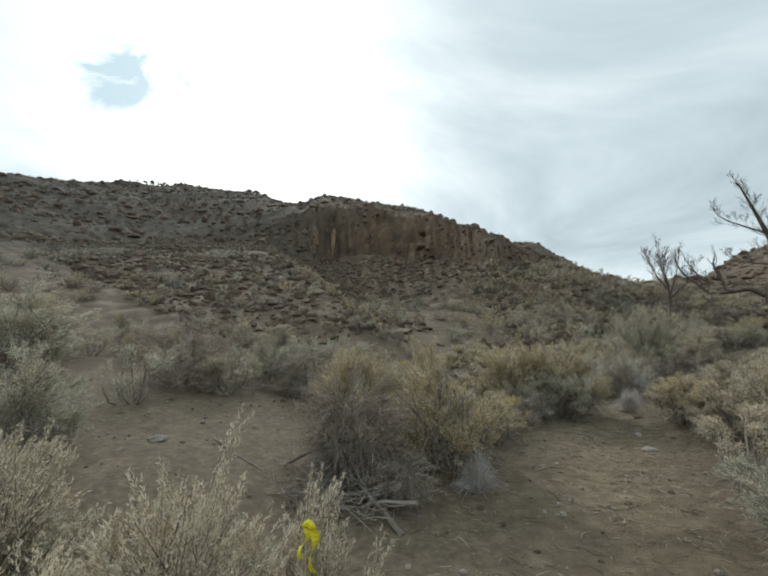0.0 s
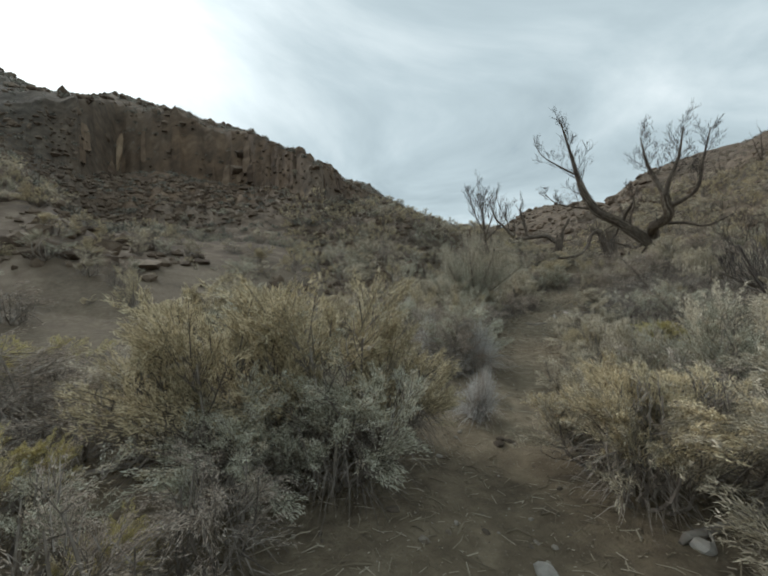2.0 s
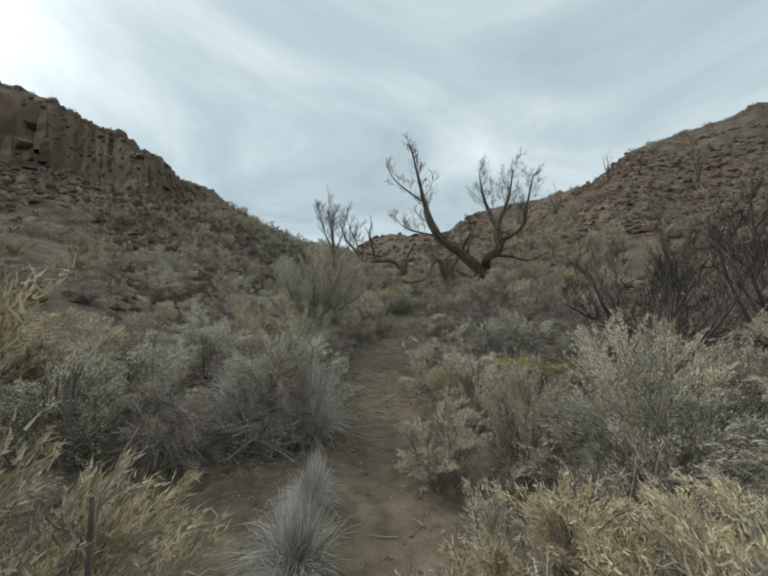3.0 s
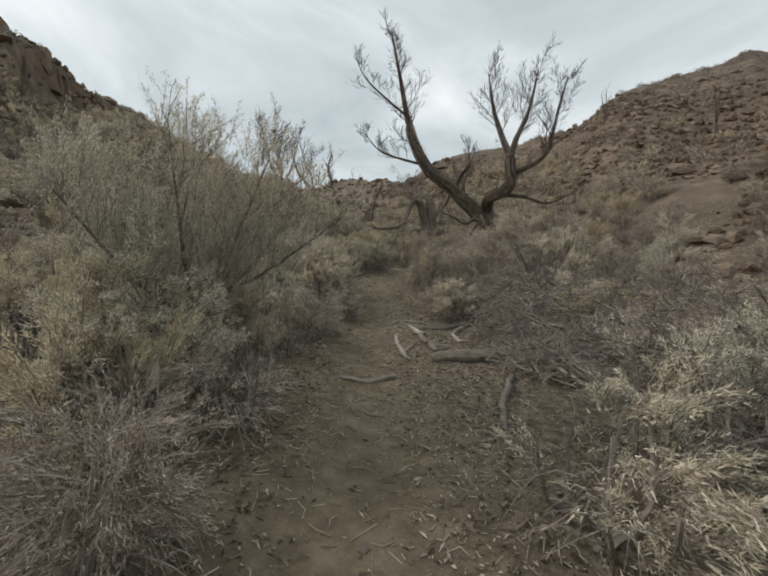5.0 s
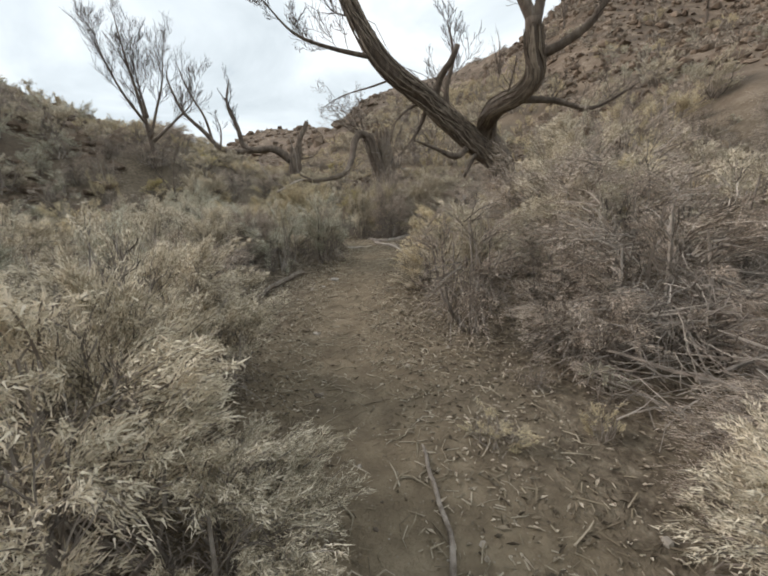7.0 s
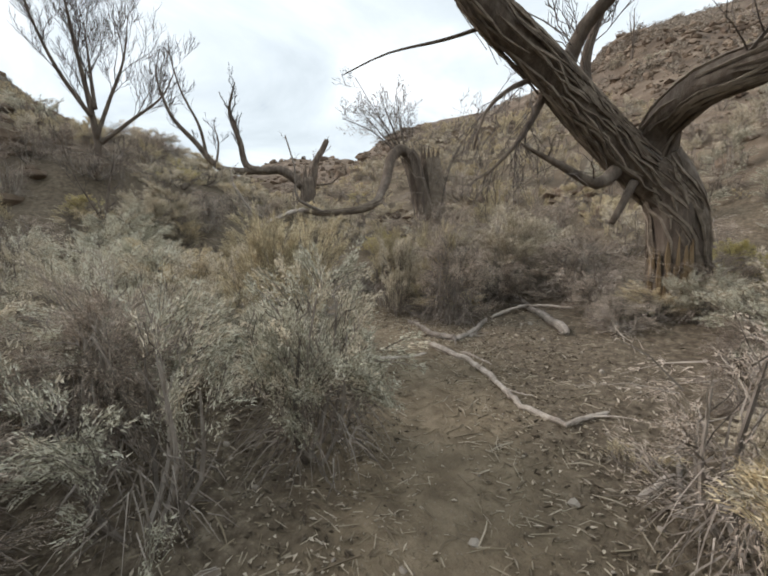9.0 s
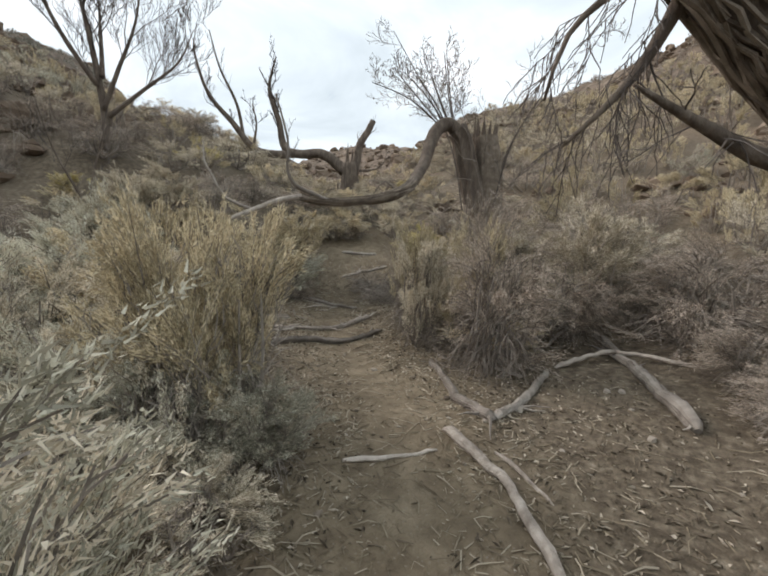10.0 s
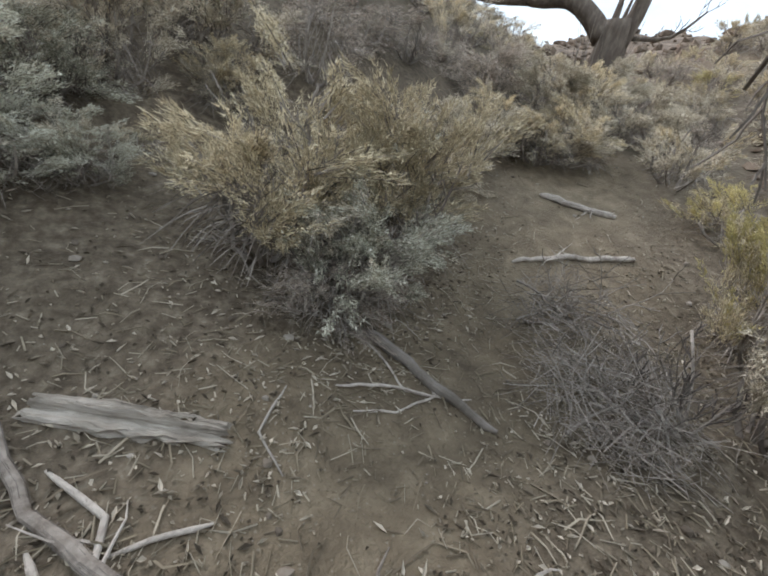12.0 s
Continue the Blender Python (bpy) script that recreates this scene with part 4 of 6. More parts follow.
def cottonwood():
    """The leaning cottonwood by the trail, with furrowed bark and two great limbs."""
    rng = random.Random(5)
    x, y = 24.0, 18.55
    z0 = gz(x, y) - 0.15
    ob = thing("cottonwood_tree", "leafless old cottonwood with furrowed bark and leaning limbs", "tree", at=Matrix.Translation((x, y, z0)))

    def above(*pts):
        return [Vector((px - x, py - y, pz - z0)) for px, py, pz in pts]

    def limb(name, pts, r0, r1, sides, label="", twigs=None):
        line = resample(pts, 0.16)
        g = Geo()
        g.tube(line, taper(len(line), r0, r1), sides, ridge=0.10, rng=rng)
        smooth(part(name, g.out(), BARK, ob, label))
        if twigs:
            t = Geo()
            sprout(t, rng, line, r0 * 0.35, *twigs, shrink=0.68, thin=0.005)
            tagged(part("twiggage", t.out(), TWIG_DARK, ob), kind="stuff")
        return line

    foot = limb("trunk", above((24.1, 18.4, z0), (24.1, 18.48, 1.9), (24.05, 18.6, 2.75), (23.9, 18.9, 3.3)), 0.36, 0.31, 30)
    left = limb("limb", above((24.05, 18.65, 2.85), (23.55, 19.4, 3.55), (22.85, 20.15, 4.35), (22.05, 20.85, 5.05), (21.75, 21.4, 6.1), (21.65, 21.75, 7.1), (21.3, 22.0, 8.6), (20.8, 22.2, 10.2)), 0.29, 0.02, 24, twigs=(2, 1.6, 12, 0.8, 0.4, 0.5, 4))
    right = limb("limb", above((23.95, 18.85, 3.2), (23.72, 18.85, 3.72), (23.2, 18.5, 3.98), (23.1, 18.08, 4.1), (23.0, 17.75, 4.27), (22.86, 17.58, 4.56), (22.68, 17.62, 5.05), (22.55, 17.62, 5.45)), 0.23, 0.16, 20, twigs=(2, 1.2, 6, 0.9, 0.5, 0.4, 4))
    limb("limb", above((22.57, 17.6, 5.3), (22.4, 17.95, 6.1), (22.2, 18.25, 7.0), (22.15, 18.55, 8.3)), 0.13, 0.015, 12, twigs=(2, 1.2, 11, 0.85, 0.5, 0.2, 4))
    limb("limb", above((22.58, 17.58, 5.25), (22.6, 17.45, 5.9), (22.8, 17.15, 7.0), (22.75, 16.95, 8.3)), 0.12, 0.015, 12, twigs=(2, 1.2, 11, 0.85, 0.5, 0.2, 4))
    limb("limb", above((22.8, 17.6, 4.75), (22.9, 16.95, 5.0), (22.95, 16.4, 5.5), (23.0, 16.2, 6.9), (23.05, 16.0, 8.0)), 0.11, 0.015, 12, twigs=(2, 1.2, 11, 0.85, 0.5, 0.25, 4))
    limb("limb", above((23.1, 18.15, 4.05), (23.5, 17.3, 4.0), (23.9, 16.5, 3.8), (24.3, 15.6, 4.3)), 0.09, 0.015, 9, twigs=(2, 0.9, 8, 0.85, 0.4, 0.2, 3))
    limb("limb", above((21.95, 20.95, 5.15), (21.3, 21.8, 5.35), (20.73, 22.37, 5.6), (20.3, 22.8, 6.2)), 0.07, 0.012, 9, twigs=(2, 0.9, 10, 0.85, 0.5, 0.2, 3))
    limb("limb", above((21.65, 21.75, 7.1), (21.1, 22.3, 7.6), (20.3, 22.9, 8.3), (20.0, 23.2, 9.0)), 0.06, 0.012, 9, twigs=(2, 0.9, 9, 0.85, 0.5, 0.2, 3))
    limb("limb", above((23.3, 19.6, 3.6), (23.25, 19.75, 4.5), (23.35, 19.6, 5.3), (23.2, 19.7, 6.1)), 0.09, 0.015, 10, twigs=(2, 0.9, 9, 0.85, 0.7, 0.2, 4))
    limb("branch_stub", above((23.0, 20.0, 4.2), (22.85, 19.75, 4.75), (22.75, 19.45, 5.0), (22.8, 19.3, 5.35)), 0.10, 0.06, 9, "broken curled stub")
    limb("branch", above((22.35, 20.6, 4.8), (22.1, 21.2, 4.62), (21.7, 21.8, 4.42), (21.35, 22.2, 4.12)), 0.03, 0.006, 6)
    limb("branch", above((22.95, 20.1, 4.3), (22.95, 20.3, 3.8), (22.7, 20.45, 3.4), (22.5, 20.75, 3.0)), 0.07, 0.012, 8, "hanging dead branch", (1, 0.8, 9, 0.7, -0.6, 0.1, 3))
    limb("branch", above((22.9, 20.1, 4.3), (22.6, 20.5, 4.1), (22.35, 20.75, 3.75), (22.3, 20.85, 3.3)), 0.045, 0.01, 7, "hanging dead branch", (1, 0.7, 9, 0.7, -0.6, 0.1, 3))
    limb("branch", above((23.6, 19.3, 3.2), (23.2, 19.5, 2.95), (22.9, 19.9, 3.15), (22.4, 20.3, 3.35)), 0.10, 0.012, 8, "", (1, 0.6, 6, 0.8, -0.2, 0.3, 3))
    limb("branch_stub", above((23.6, 19.1, 3.0), (23.4, 19.2, 2.7), (23.3, 19.3, 2.45)), 0.06, 0.04, 7, "dark broken stub")
    strips = Geo()
    for line, r0, r1, many in ((left[:34], 0.29, 0.16, 190), (right[:18], 0.23, 0.18, 100), (foot, 0.36, 0.31, 80)):
        n = len(line)
        for k in range(many):
            i, w = rng.randrange(0, n - 3), rng.uniform(0, 6.28)
            m = min(n - 1, i + rng.randrange(3, 9))
            pts = []
            for q in range(i, m + 1):
                d = (line[min(q + 1, n - 1)] - line[max(q - 1, 0)]).normalized()
                a = d.cross(Vector((0.2, 0.1, 1))).normalized()
                b = d.cross(a)
                w += rng.uniform(-0.22, 0.22)
                r = (r0 + (r1 - r0) * q / n) * (1.02 + rng.uniform(0, 0.05))
                pts.append(line[q] + (a * math.cos(w) + b * math.sin(w)) * r)
            strips.tube(pts, [0.006] + [rng.uniform(0.014, 0.026)] * (len(pts) - 2) + [0.006], 4, cap=False)
    tagged(part("bark_ridging", strips.out(), BARK_LIGHT, ob, "corky ridges of peeling bark"), kind="stuff")
    loose = Geo()
    for k in range(26):
        i = rng.randrange(2, 30)
        p = left[i] + Vector((rng.uniform(-0.2, 0.2), rng.uniform(-0.2, 0.2), rng.uniform(0.1, 0.3)))
        q = left[max(i - rng.randrange(4, 10), 0)] + Vector((rng.uniform(-0.4, 0.4), rng.uniform(-0.4, 0.4), rng.uniform(-0.2, 0.3)))
        loose.tube(bend(rng, p, q, 5, 0.07), taper(6, 0.011, 0.005), 3, cap=False)
    tagged(part("loose_bark", loose.out(), GREY_WOOD, ob, "loose hanging strips of grey bark"), kind="stuff")
    scar = Geo()
    for k in range(26):
        w = rng.uniform(1.6, 3.6)
        p = Vector((0.05 + math.cos(w) * 0.37, -0.12 + math.sin(w) * 0.37, rng.uniform(0, 0.7)))
        scar.tube([p, p + Vector((0, 0.01, 0.15)), p + Vector((0, 0.02, rng.uniform(0.3, 0.5)))], [0.02, rng.uniform(0.02, 0.04), 0.008], 5)
    tagged(part("rotten_heartwood", scar.out(), ROT_WOOD, ob, "orange crumbling heartwood at the foot"), kind="stuff")


cottonwood()
# on the slope up the gully
bare_tree("bare_tree", "slender leafless tree with fine upright twigs", 22.2, 30.5, [[(0, 0, 0), (0.05, 0.05, 0.7), (-0.1, 0.1, 1.9), (-0.35, 0.2, 3.4), (-0.5, 0.3, 4.8)], [(0, 0, 0.9), (0.3, -0.1, 1.9), (0.6, -0.2, 2.9), (0.7, -0.3, 4.0)],
          [(-0.1, 0, 1.4), (-0.7, 0.1, 2.3), (-1.1, 0.2, 3.3), (-1.25, 0.3, 4.2)], [(0.1, 0, 0.8), (0.7, -0.4, 1.5), (1.3, -0.7, 2.2), (1.6, -0.8, 3.0)], [(0, 0, 1.6), (0.1, 0.4, 2.6), (0.15, 0.7, 3.8)]], 0.09, 21, 1.3, 11, 2)
for k, (tx, ty, s) in enumerate(((46, 24, 1.0), (49, 20, 0.9), (44, 12, 1.1), (52, 30, 0.8), (38, 6, 1.0))):
    bare_tree("bare_tree", "distant leafless tree on the stony hillside", tx, ty, [[(0, 0, 0), (0.1, 0, 1.6 * s), (0, 0.1, 3.6 * s)], [(0, 0, 0.9 * s), (-0.8 * s, 0.3, 2.8 * s)], [(0, 0, 1.0 * s), (0.8 * s, -0.3, 2.9 * s)]], 0.1 * s, 40 + k, 0.9 * s, 6, 1, group="trees on the hillside")


def dead_thorn():
    """The dark dead tree on the slope beside the thicket."""
    bare_tree("dead_tree", "dark dead tree lying low on the slope", 14.6, 9.6, [[(0, 0, 0), (-0.3, 0.2, 0.5), (-0.9, 0.7, 0.7), (-1.4, 1.1, 1.0)], [(0, 0, 0.3), (0.4, -0.5, 0.8), (0.6, -1.1, 1.2)], [(-0.3, 0.2, 0.5), (-0.2, -0.4, 1.0), (-0.4, -0.6, 1.4)]], 0.08, 61, 0.9, 9)
    bare_tree("dead_tree", "dead grey sapling with bare crooked twigs", 16.3, 14.0, [[(0, 0, 0), (-0.15, 0.1, 0.5), (-0.35, 0.3, 0.9), (-0.6, 0.5, 1.35)], [(-0.2, 0.1, 0.55), (0.2, -0.1, 0.95), (0.3, -0.2, 1.3)]], 0.035, 62, 0.6, 7, 1)
    bare_tree("dead_tree", "dark bare sapling at the foot of the hill", 21.3, 28.2, [[(0, 0, 0), (0.1, 0.1, 1.0), (0.35, 0.2, 2.0)], [(0, 0, 0.5), (-0.4, 0.2, 1.4), (-0.6, 0.3, 2.2)]], 0.04, 63, 0.8, 7, 1)


dead_thorn()
bare_tree("dead_sapling", "bleached dead sapling with crooked white twigs", 25.16, 24.07, [[(0, 0, 0), (0.04, 0.06, 0.2), (0.07, 0.15, 0.4), (0.1, 0.3, 0.62)], [(0, 0, 0.12), (-0.1, 0.04, 0.26), (-0.13, 0.12, 0.36)], [(0, 0, 0.1), (0.16, 0.0, 0.22), (0.3, 0.02, 0.3)], [(0, 0, 0.1), (-0.1, 0.2, 0.2), (-0.2, 0.3, 0.36)]], 0.011, 68, 0.22, 5, 1, bark=BARE_WOOD)
bare_tree("dead_tree", "dark tangled dead thicket tree on the slope", 16.4, 8.5, [[(0, 0, 0), (-0.3, 0.3, 0.8), (-0.7, 0.7, 1.6), (-0.9, 0.9, 2.4)], [(0, 0, 0.3), (0.6, -0.4, 1.0), (1.0, -0.9, 2.0), (1.2, -1.0, 3.0)], [(0, 0, 0.5), (-0.9, 0.1, 0.9), (-1.7, 0.3, 1.0)], [(0, 0, 0.4), (0.5, 0.6, 1.2), (0.6, 0.9, 2.2)]], 0.09, 66, 1.1, 9, 2)
bare_tree("dead_tree", "dark tangled dead thicket tree on the slope", 18.2, 7.4, [[(0, 0, 0), (-0.2, 0.2, 1.0), (-0.6, 0.4, 2.0), (-0.7, 0.5, 3.4)], [(0, 0, 0.4), (0.5, -0.4, 1.5), (0.8, -0.8, 2.8)], [(0, 0, 0.6), (-1.0, 0.5, 1.2), (-1.6, 0.9, 1.9)]], 0.09, 67, 1.1, 9, 2)


for k, (tx, ty, tall) in enumerate(((11.5, 8.6, 1.0), (12.7, 9.2, 1.15), (12.4, 7.2, 1.3), (14.0, 7.6, 1.4))):
    bare_tree("dead_tree", "dark tangled dead thorn tree above the trail", tx, ty, [[(0, 0, 0), (-0.2, 0.15, 0.5 * tall), (-0.6, 0.4, 1.0 * tall), (-0.9, 0.55, 1.5 * tall)], [(0, 0, 0.2), (0.4, -0.3, 0.7 * tall), (0.8, -0.7, 1.3 * tall), (0.9, -0.8, 1.9 * tall)],
              [(0, 0, 0.25), (-0.7, -0.2, 0.6 * tall), (-1.4, -0.3, 0.8 * tall)], [(0, 0, 0.3), (0.35, 0.5, 0.9 * tall), (0.4, 0.8, 1.6 * tall)], [(0, 0, 0.2), (-0.3, -0.5, 0.8 * tall), (-0.4, -0.9, 1.5 * tall)]], 0.06, 90 + k, 0.9, 6, 2, bark=TWIG_DARK, group="thorn trees above the trail")


def broken_tree():
    """A cottonwood that broke over: a hollow stump, and its trunk lying out from it above the ground."""
    rng = random.Random(8)
    x, y = 26.75, 23.55
    z0 = gz(x, y) - 0.1
    ob = thing("broken_tree", "broken cottonwood stump with its grey trunk fallen over", "tree", at=Matrix.Translation((x, y, z0)))

    def above(*pts):
        return [Vector((px - x, py - y, pz - z0)) for px, py, pz in pts]

    g = Geo()
    line = resample(above((26.8, 23.5, z0), (26.74, 23.59, 2.7), (26.68, 23.73, 3.28), (26.56, 23.86, 3.8), (26.47, 23.94, 4.2), (26.35, 24.02, 4.36)), 0.16)
    g.tube(line, taper(len(line), 0.30, 0.19), 22, ridge=0.12, rng=rng)
    part("stump", g.out(), BARK, ob)
    g = Geo()
    line = resample(above((27.0, 23.45, 1.9), (26.99, 23.5, 3.09), (26.96, 23.58, 3.82), (26.92, 23.67, 4.3)), 0.16)
    g.tube(line, taper(len(line), 0.30, 0.24), 20, ridge=0.12, rng=rng)
    part("stump", g.out(), BARK_LIGHT, ob, "pale splintered half of the broken trunk")
    for k in range(11):
        a = 2 * math.pi * k / 11
        s = Geo()
        p = Vector((0.17 + math.cos(a) * 0.19, 0.12 + math.sin(a) * 0.19, 4.2 - z0))
        s.tube([p, p + Vector((math.cos(a) * 0.02, math.sin(a) * 0.02, rng.uniform(0.1, 0.22))), p + Vector((math.cos(a) * 0.04, math.sin(a) * 0.04, rng.uniform(0.25, 0.55)))], [0.05, 0.035, 0.008], 5)
        part("splinter", s.out(), BARK, ob)

    def limb(name, pts, r0, r1, mat, sides=12, twigs=None, label=""):
        line = resample(pts, 0.14)
        g = Geo()
        g.tube(line, taper(len(line), r0, r1), sides, ridge=0.06, rng=rng)
        smooth(part(name, g.out(), mat, ob, label))
        if twigs:
            t = Geo()
            sprout(t, rng, line, r0 * 0.4, *twigs)
            tagged(part("twiggage", t.out(), TWIG, ob), kind="stuff")

    limb("fallen_trunk", above((26.38, 24.0, 4.33), (26.22, 24.08, 4.43), (26.05, 24.13, 4.39), (25.79, 24.14, 4.18), (25.58, 24.09, 3.87), (25.3, 23.98, 3.53), (24.69, 23.75, 3.12), (24.06, 23.45, 2.9), (23.66, 23.49, 2.75), (23.2, 23.62, 2.65), (22.78, 23.74, 2.6), (22.42, 23.85, 2.62)), 0.14, 0.036, BARK, 16)
    fibres = Geo()
    lie = resample(above((24.69, 23.75, 3.12), (24.06, 23.45, 2.9), (23.66, 23.49, 2.75), (23.2, 23.62, 2.65), (22.78, 23.74, 2.6), (22.46, 23.84, 2.62)), 0.08)
    for k in range(130):
        i = rng.randrange(0, len(lie) - 4)
        m = min(len(lie) - 1, i + rng.randrange(3, 9))
        w, grow = rng.uniform(0, 6.28), rng.uniform(0.98, 1.22)
        pts = []
        for q in range(i, m + 1):
            d = (lie[min(q + 1, len(lie) - 1)] - lie[max(q - 1, 0)]).normalized()
            a = d.cross(Vector((0, 0, 1))).normalized()
            w += rng.uniform(-0.12, 0.12)
            pts.append(lie[q] + (a * math.cos(w) + d.cross(a) * math.sin(w)) * (0.078 - 0.043 * q / len(lie)) * grow)
        fibres.tube(pts, [0.003] + [rng.uniform(0.006, 0.013)] * (len(pts) - 2) + [0.003], 4, cap=False)
    tagged(part("stringy_bark", fibres.out(), BARK_LIGHT, ob, "stringy fibrous bark strips"), kind="stuff")
    limb("bare_limb", above((22.46, 23.84, 2.63), (22.21, 23.91, 2.57), (21.89, 24.0, 2.42), (21.59, 24.09, 2.27)), 0.038, 0.024, BARE_WOOD, 10, None, "barkless bleached limb")
    limb("branch", above((21.89, 24.0, 2.42), (21.65, 24.2, 2.53), (21.54, 24.37, 2.82), (21.54, 24.52, 2.97), (21.58, 24.62, 3.2)), 0.022, 0.008, TWIG, 7, (1, 0.3, 4, 0.8, 0.3, 0.4, 3))
    limb("branch", above((22.85, 23.7, 2.6), (22.58, 23.8, 2.69), (22.39, 23.86, 2.76), (22.3, 23.88, 2.86), (22.27, 23.89, 3.0), (22.27, 23.9, 3.3), (22.15, 24.0, 3.8)), 0.03, 0.01, GREY_WOOD, 8, (1, 0.4, 5, 0.7, 0.5, 0.4, 3))
    limb("branch", above((23.9, 23.46, 2.86), (23.8, 23.6, 3.0), (23.72, 23.75, 2.8), (23.75, 23.85, 2.5)), 0.014, 0.004, GREY_WOOD, 6, (1, 0.4, 6, 0.8, -0.2, 0.2, 3), "dry hanging twigs")
    for k, (px, py) in enumerate(((26.5, 23.8), (26.95, 23.4), (26.6, 23.2), (26.95, 23.8))):
        tip = (px + (px - 26.75) * 5 + rng.uniform(-0.3, 0.3), py + (py - 23.55) * 5, 5.6 + rng.uniform(-0.3, 0.6))
        limb("sucker", above((px, py, 2.8), (px + (px - 26.75) * 1.2, py + (py - 23.55) * 1.2, 4.2), tip), 0.018, 0.006, TWIG_DARK, 5, (2, 0.9, 9, 0.9, 0.25, 0.2, 3))
    for k in range(8):
        u = rng.random()
        p = (26.35 - 0.4 * u, 24.02 + 0.1 * u, 4.3)
        q = (p[0] - 0.2 - 1.2 * u + rng.uniform(-0.2, 0.2), p[1] + 0.2 + 0.8 * u + rng.uniform(-0.2, 0.2), 5.7 - 1.1 * u + rng.uniform(0, 0.4))
        limb("sucker", above(p, ((p[0] + q[0]) / 2, (p[1] + q[1]) / 2, 4.65 + 0.35 * (1 - u)), q), 0.018, 0.006, TWIG_DARK, 5, (2, 0.7, 8, 0.9, 0.25, 0.15, 3))
    tangle = Geo()
    for k in range(60):
        a, d = rng.uniform(0, 6.28), rng.uniform(0.25, 0.9)
        p = Vector((math.cos(a) * 0.34, math.sin(a) * 0.34, rng.uniform(1.2, 2.8)))
        q = p + Vector((math.cos(a) * d, math.sin(a) * d, rng.uniform(-1.0, 0.5)))
        tangle.tube(bend(rng, p, q, 4, 0.09), taper(5, 0.009, 0.004), 3, cap=False)
    tagged(part("twiggage", tangle.out(), TWIG, ob), kind="stuff")


broken_tree()


def old_stump_tree():
    """The shattered cottonwood on the rise: a wide stump, a long limb that lies out level and turns up, and a short broken stem."""
    rng = random.Random(9)
    x, y = 30.75, 31.35
    z0 = gz(x, y) - 0.15
    ob = thing("shattered_tree", "shattered cottonwood with a low level limb and broken stem", "tree", at=Matrix.Translation((x, y, z0)))

    def above(*pts):
        return [Vector((px - x, py - y, pz - z0)) for px, py, pz in pts]

    def limb(name, pts, r0, r1, sides=9, twigs=None, label=""):
        line = resample(pts, 0.2)
        g = Geo()
        g.tube(line, taper(len(line), r0, r1), sides, ridge=0.09, rng=rng)
        smooth(part(name, g.out(), BARK, ob, label))
        if twigs:
            t = Geo()
            sprout(t, rng, line, r0 * 0.5, *twigs, thin=0.006)
            tagged(part("twiggage", t.out(), TWIG_DARK, ob), kind="stuff")

    limb("stump", above((30.75, 31.35, z0), (30.75, 31.35, 4.3), (30.7, 31.4, 4.85)), 0.42, 0.33, 18)
    for k in range(8):
        a = rng.uniform(0, 6.28)
        limb("splinter", above((30.7 + math.cos(a) * 0.22, 31.4 + math.sin(a) * 0.22, 4.6), (30.7 + math.cos(a) * 0.25, 31.4 + math.sin(a) * 0.25, 5.0), (30.7 + math.cos(a) * 0.3, 31.4 + math.sin(a) * 0.3, 5.15 + rng.uniform(0, 0.4))), 0.07, 0.012, 5)
    limb("limb", above((30.6, 31.5, 4.5), (30.3, 31.85, 4.9), (29.97, 32.28, 5.15), (29.4, 32.8, 5.05), (28.94, 33.2, 5.25), (28.75, 33.35, 6.2), (28.45, 33.6, 7.3), (28.62, 33.46, 8.5)), 0.24, 0.02, 14, (2, 1.0, 8, 0.7, 0.6, 0.5, 4))
    limb("limb", above((29.3, 32.9, 5.05), (28.6, 33.45, 4.95), (28.02, 33.91, 5.1), (27.4, 34.3, 5.9), (26.7, 34.78, 6.8), (26.3, 35.0, 8.0), (26.25, 35.0, 8.6)), 0.16, 0.02, 12, (2, 1.0, 7, 0.7, 0.6, 0.4, 4))
    limb("limb", above((27.7, 34.1, 5.5), (27.5, 34.25, 6.6), (27.0, 34.6, 7.8), (26.7, 34.8, 9.0)), 0.07, 0.015, 8, (1, 0.8, 6, 0.7, 0.6, 0.3, 3))
    limb("limb", above((28.0, 33.9, 5.1), (28.1, 33.85, 6.0), (27.95, 33.95, 6.7)), 0.06, 0.015, 8, (2, 0.8, 7, 0.8, 0.5, 0.2, 3))
    limb("limb", above((28.8, 33.3, 6.0), (28.6, 33.5, 7.0), (28.1, 33.8, 8.0)), 0.06, 0.012, 8, (1, 0.6, 6, 0.8, 0.5, 0.2, 3))
    limb("stem", above((30.85, 31.25, 4.4), (30.95, 31.2, 5.0), (31.0, 31.15, 5.6), (31.2, 30.95, 6.1), (31.35, 30.82, 6.55)), 0.20, 0.12, 12, (1, 0.7, 4, 0.9, 0.4, 0.5, 3), "short broken leaning stem")
    limb("branch", above((31.0, 31.2, 4.6), (31.6, 30.7, 4.75), (31.95, 30.4, 5.3)), 0.06, 0.015, 7, (1, 0.5, 6, 0.8, 0.4, 0.3, 3))
    suckers = Geo()
    for k in range(34):
        a, d = rng.uniform(0, 6.28), rng.uniform(0.2, 0.7)
        p = Vector((math.cos(a) * d, math.sin(a) * d, 0.3))
        suckers.tube(bend(rng, p, p + Vector((math.cos(a) * 0.3, math.sin(a) * 0.3, rng.uniform(0.7, 1.6))), 4, 0.05), taper(5, 0.012, 0.005), 3, cap=False)
    tagged(part("twiggage", suckers.out(), TWIG, ob), kind="stuff")


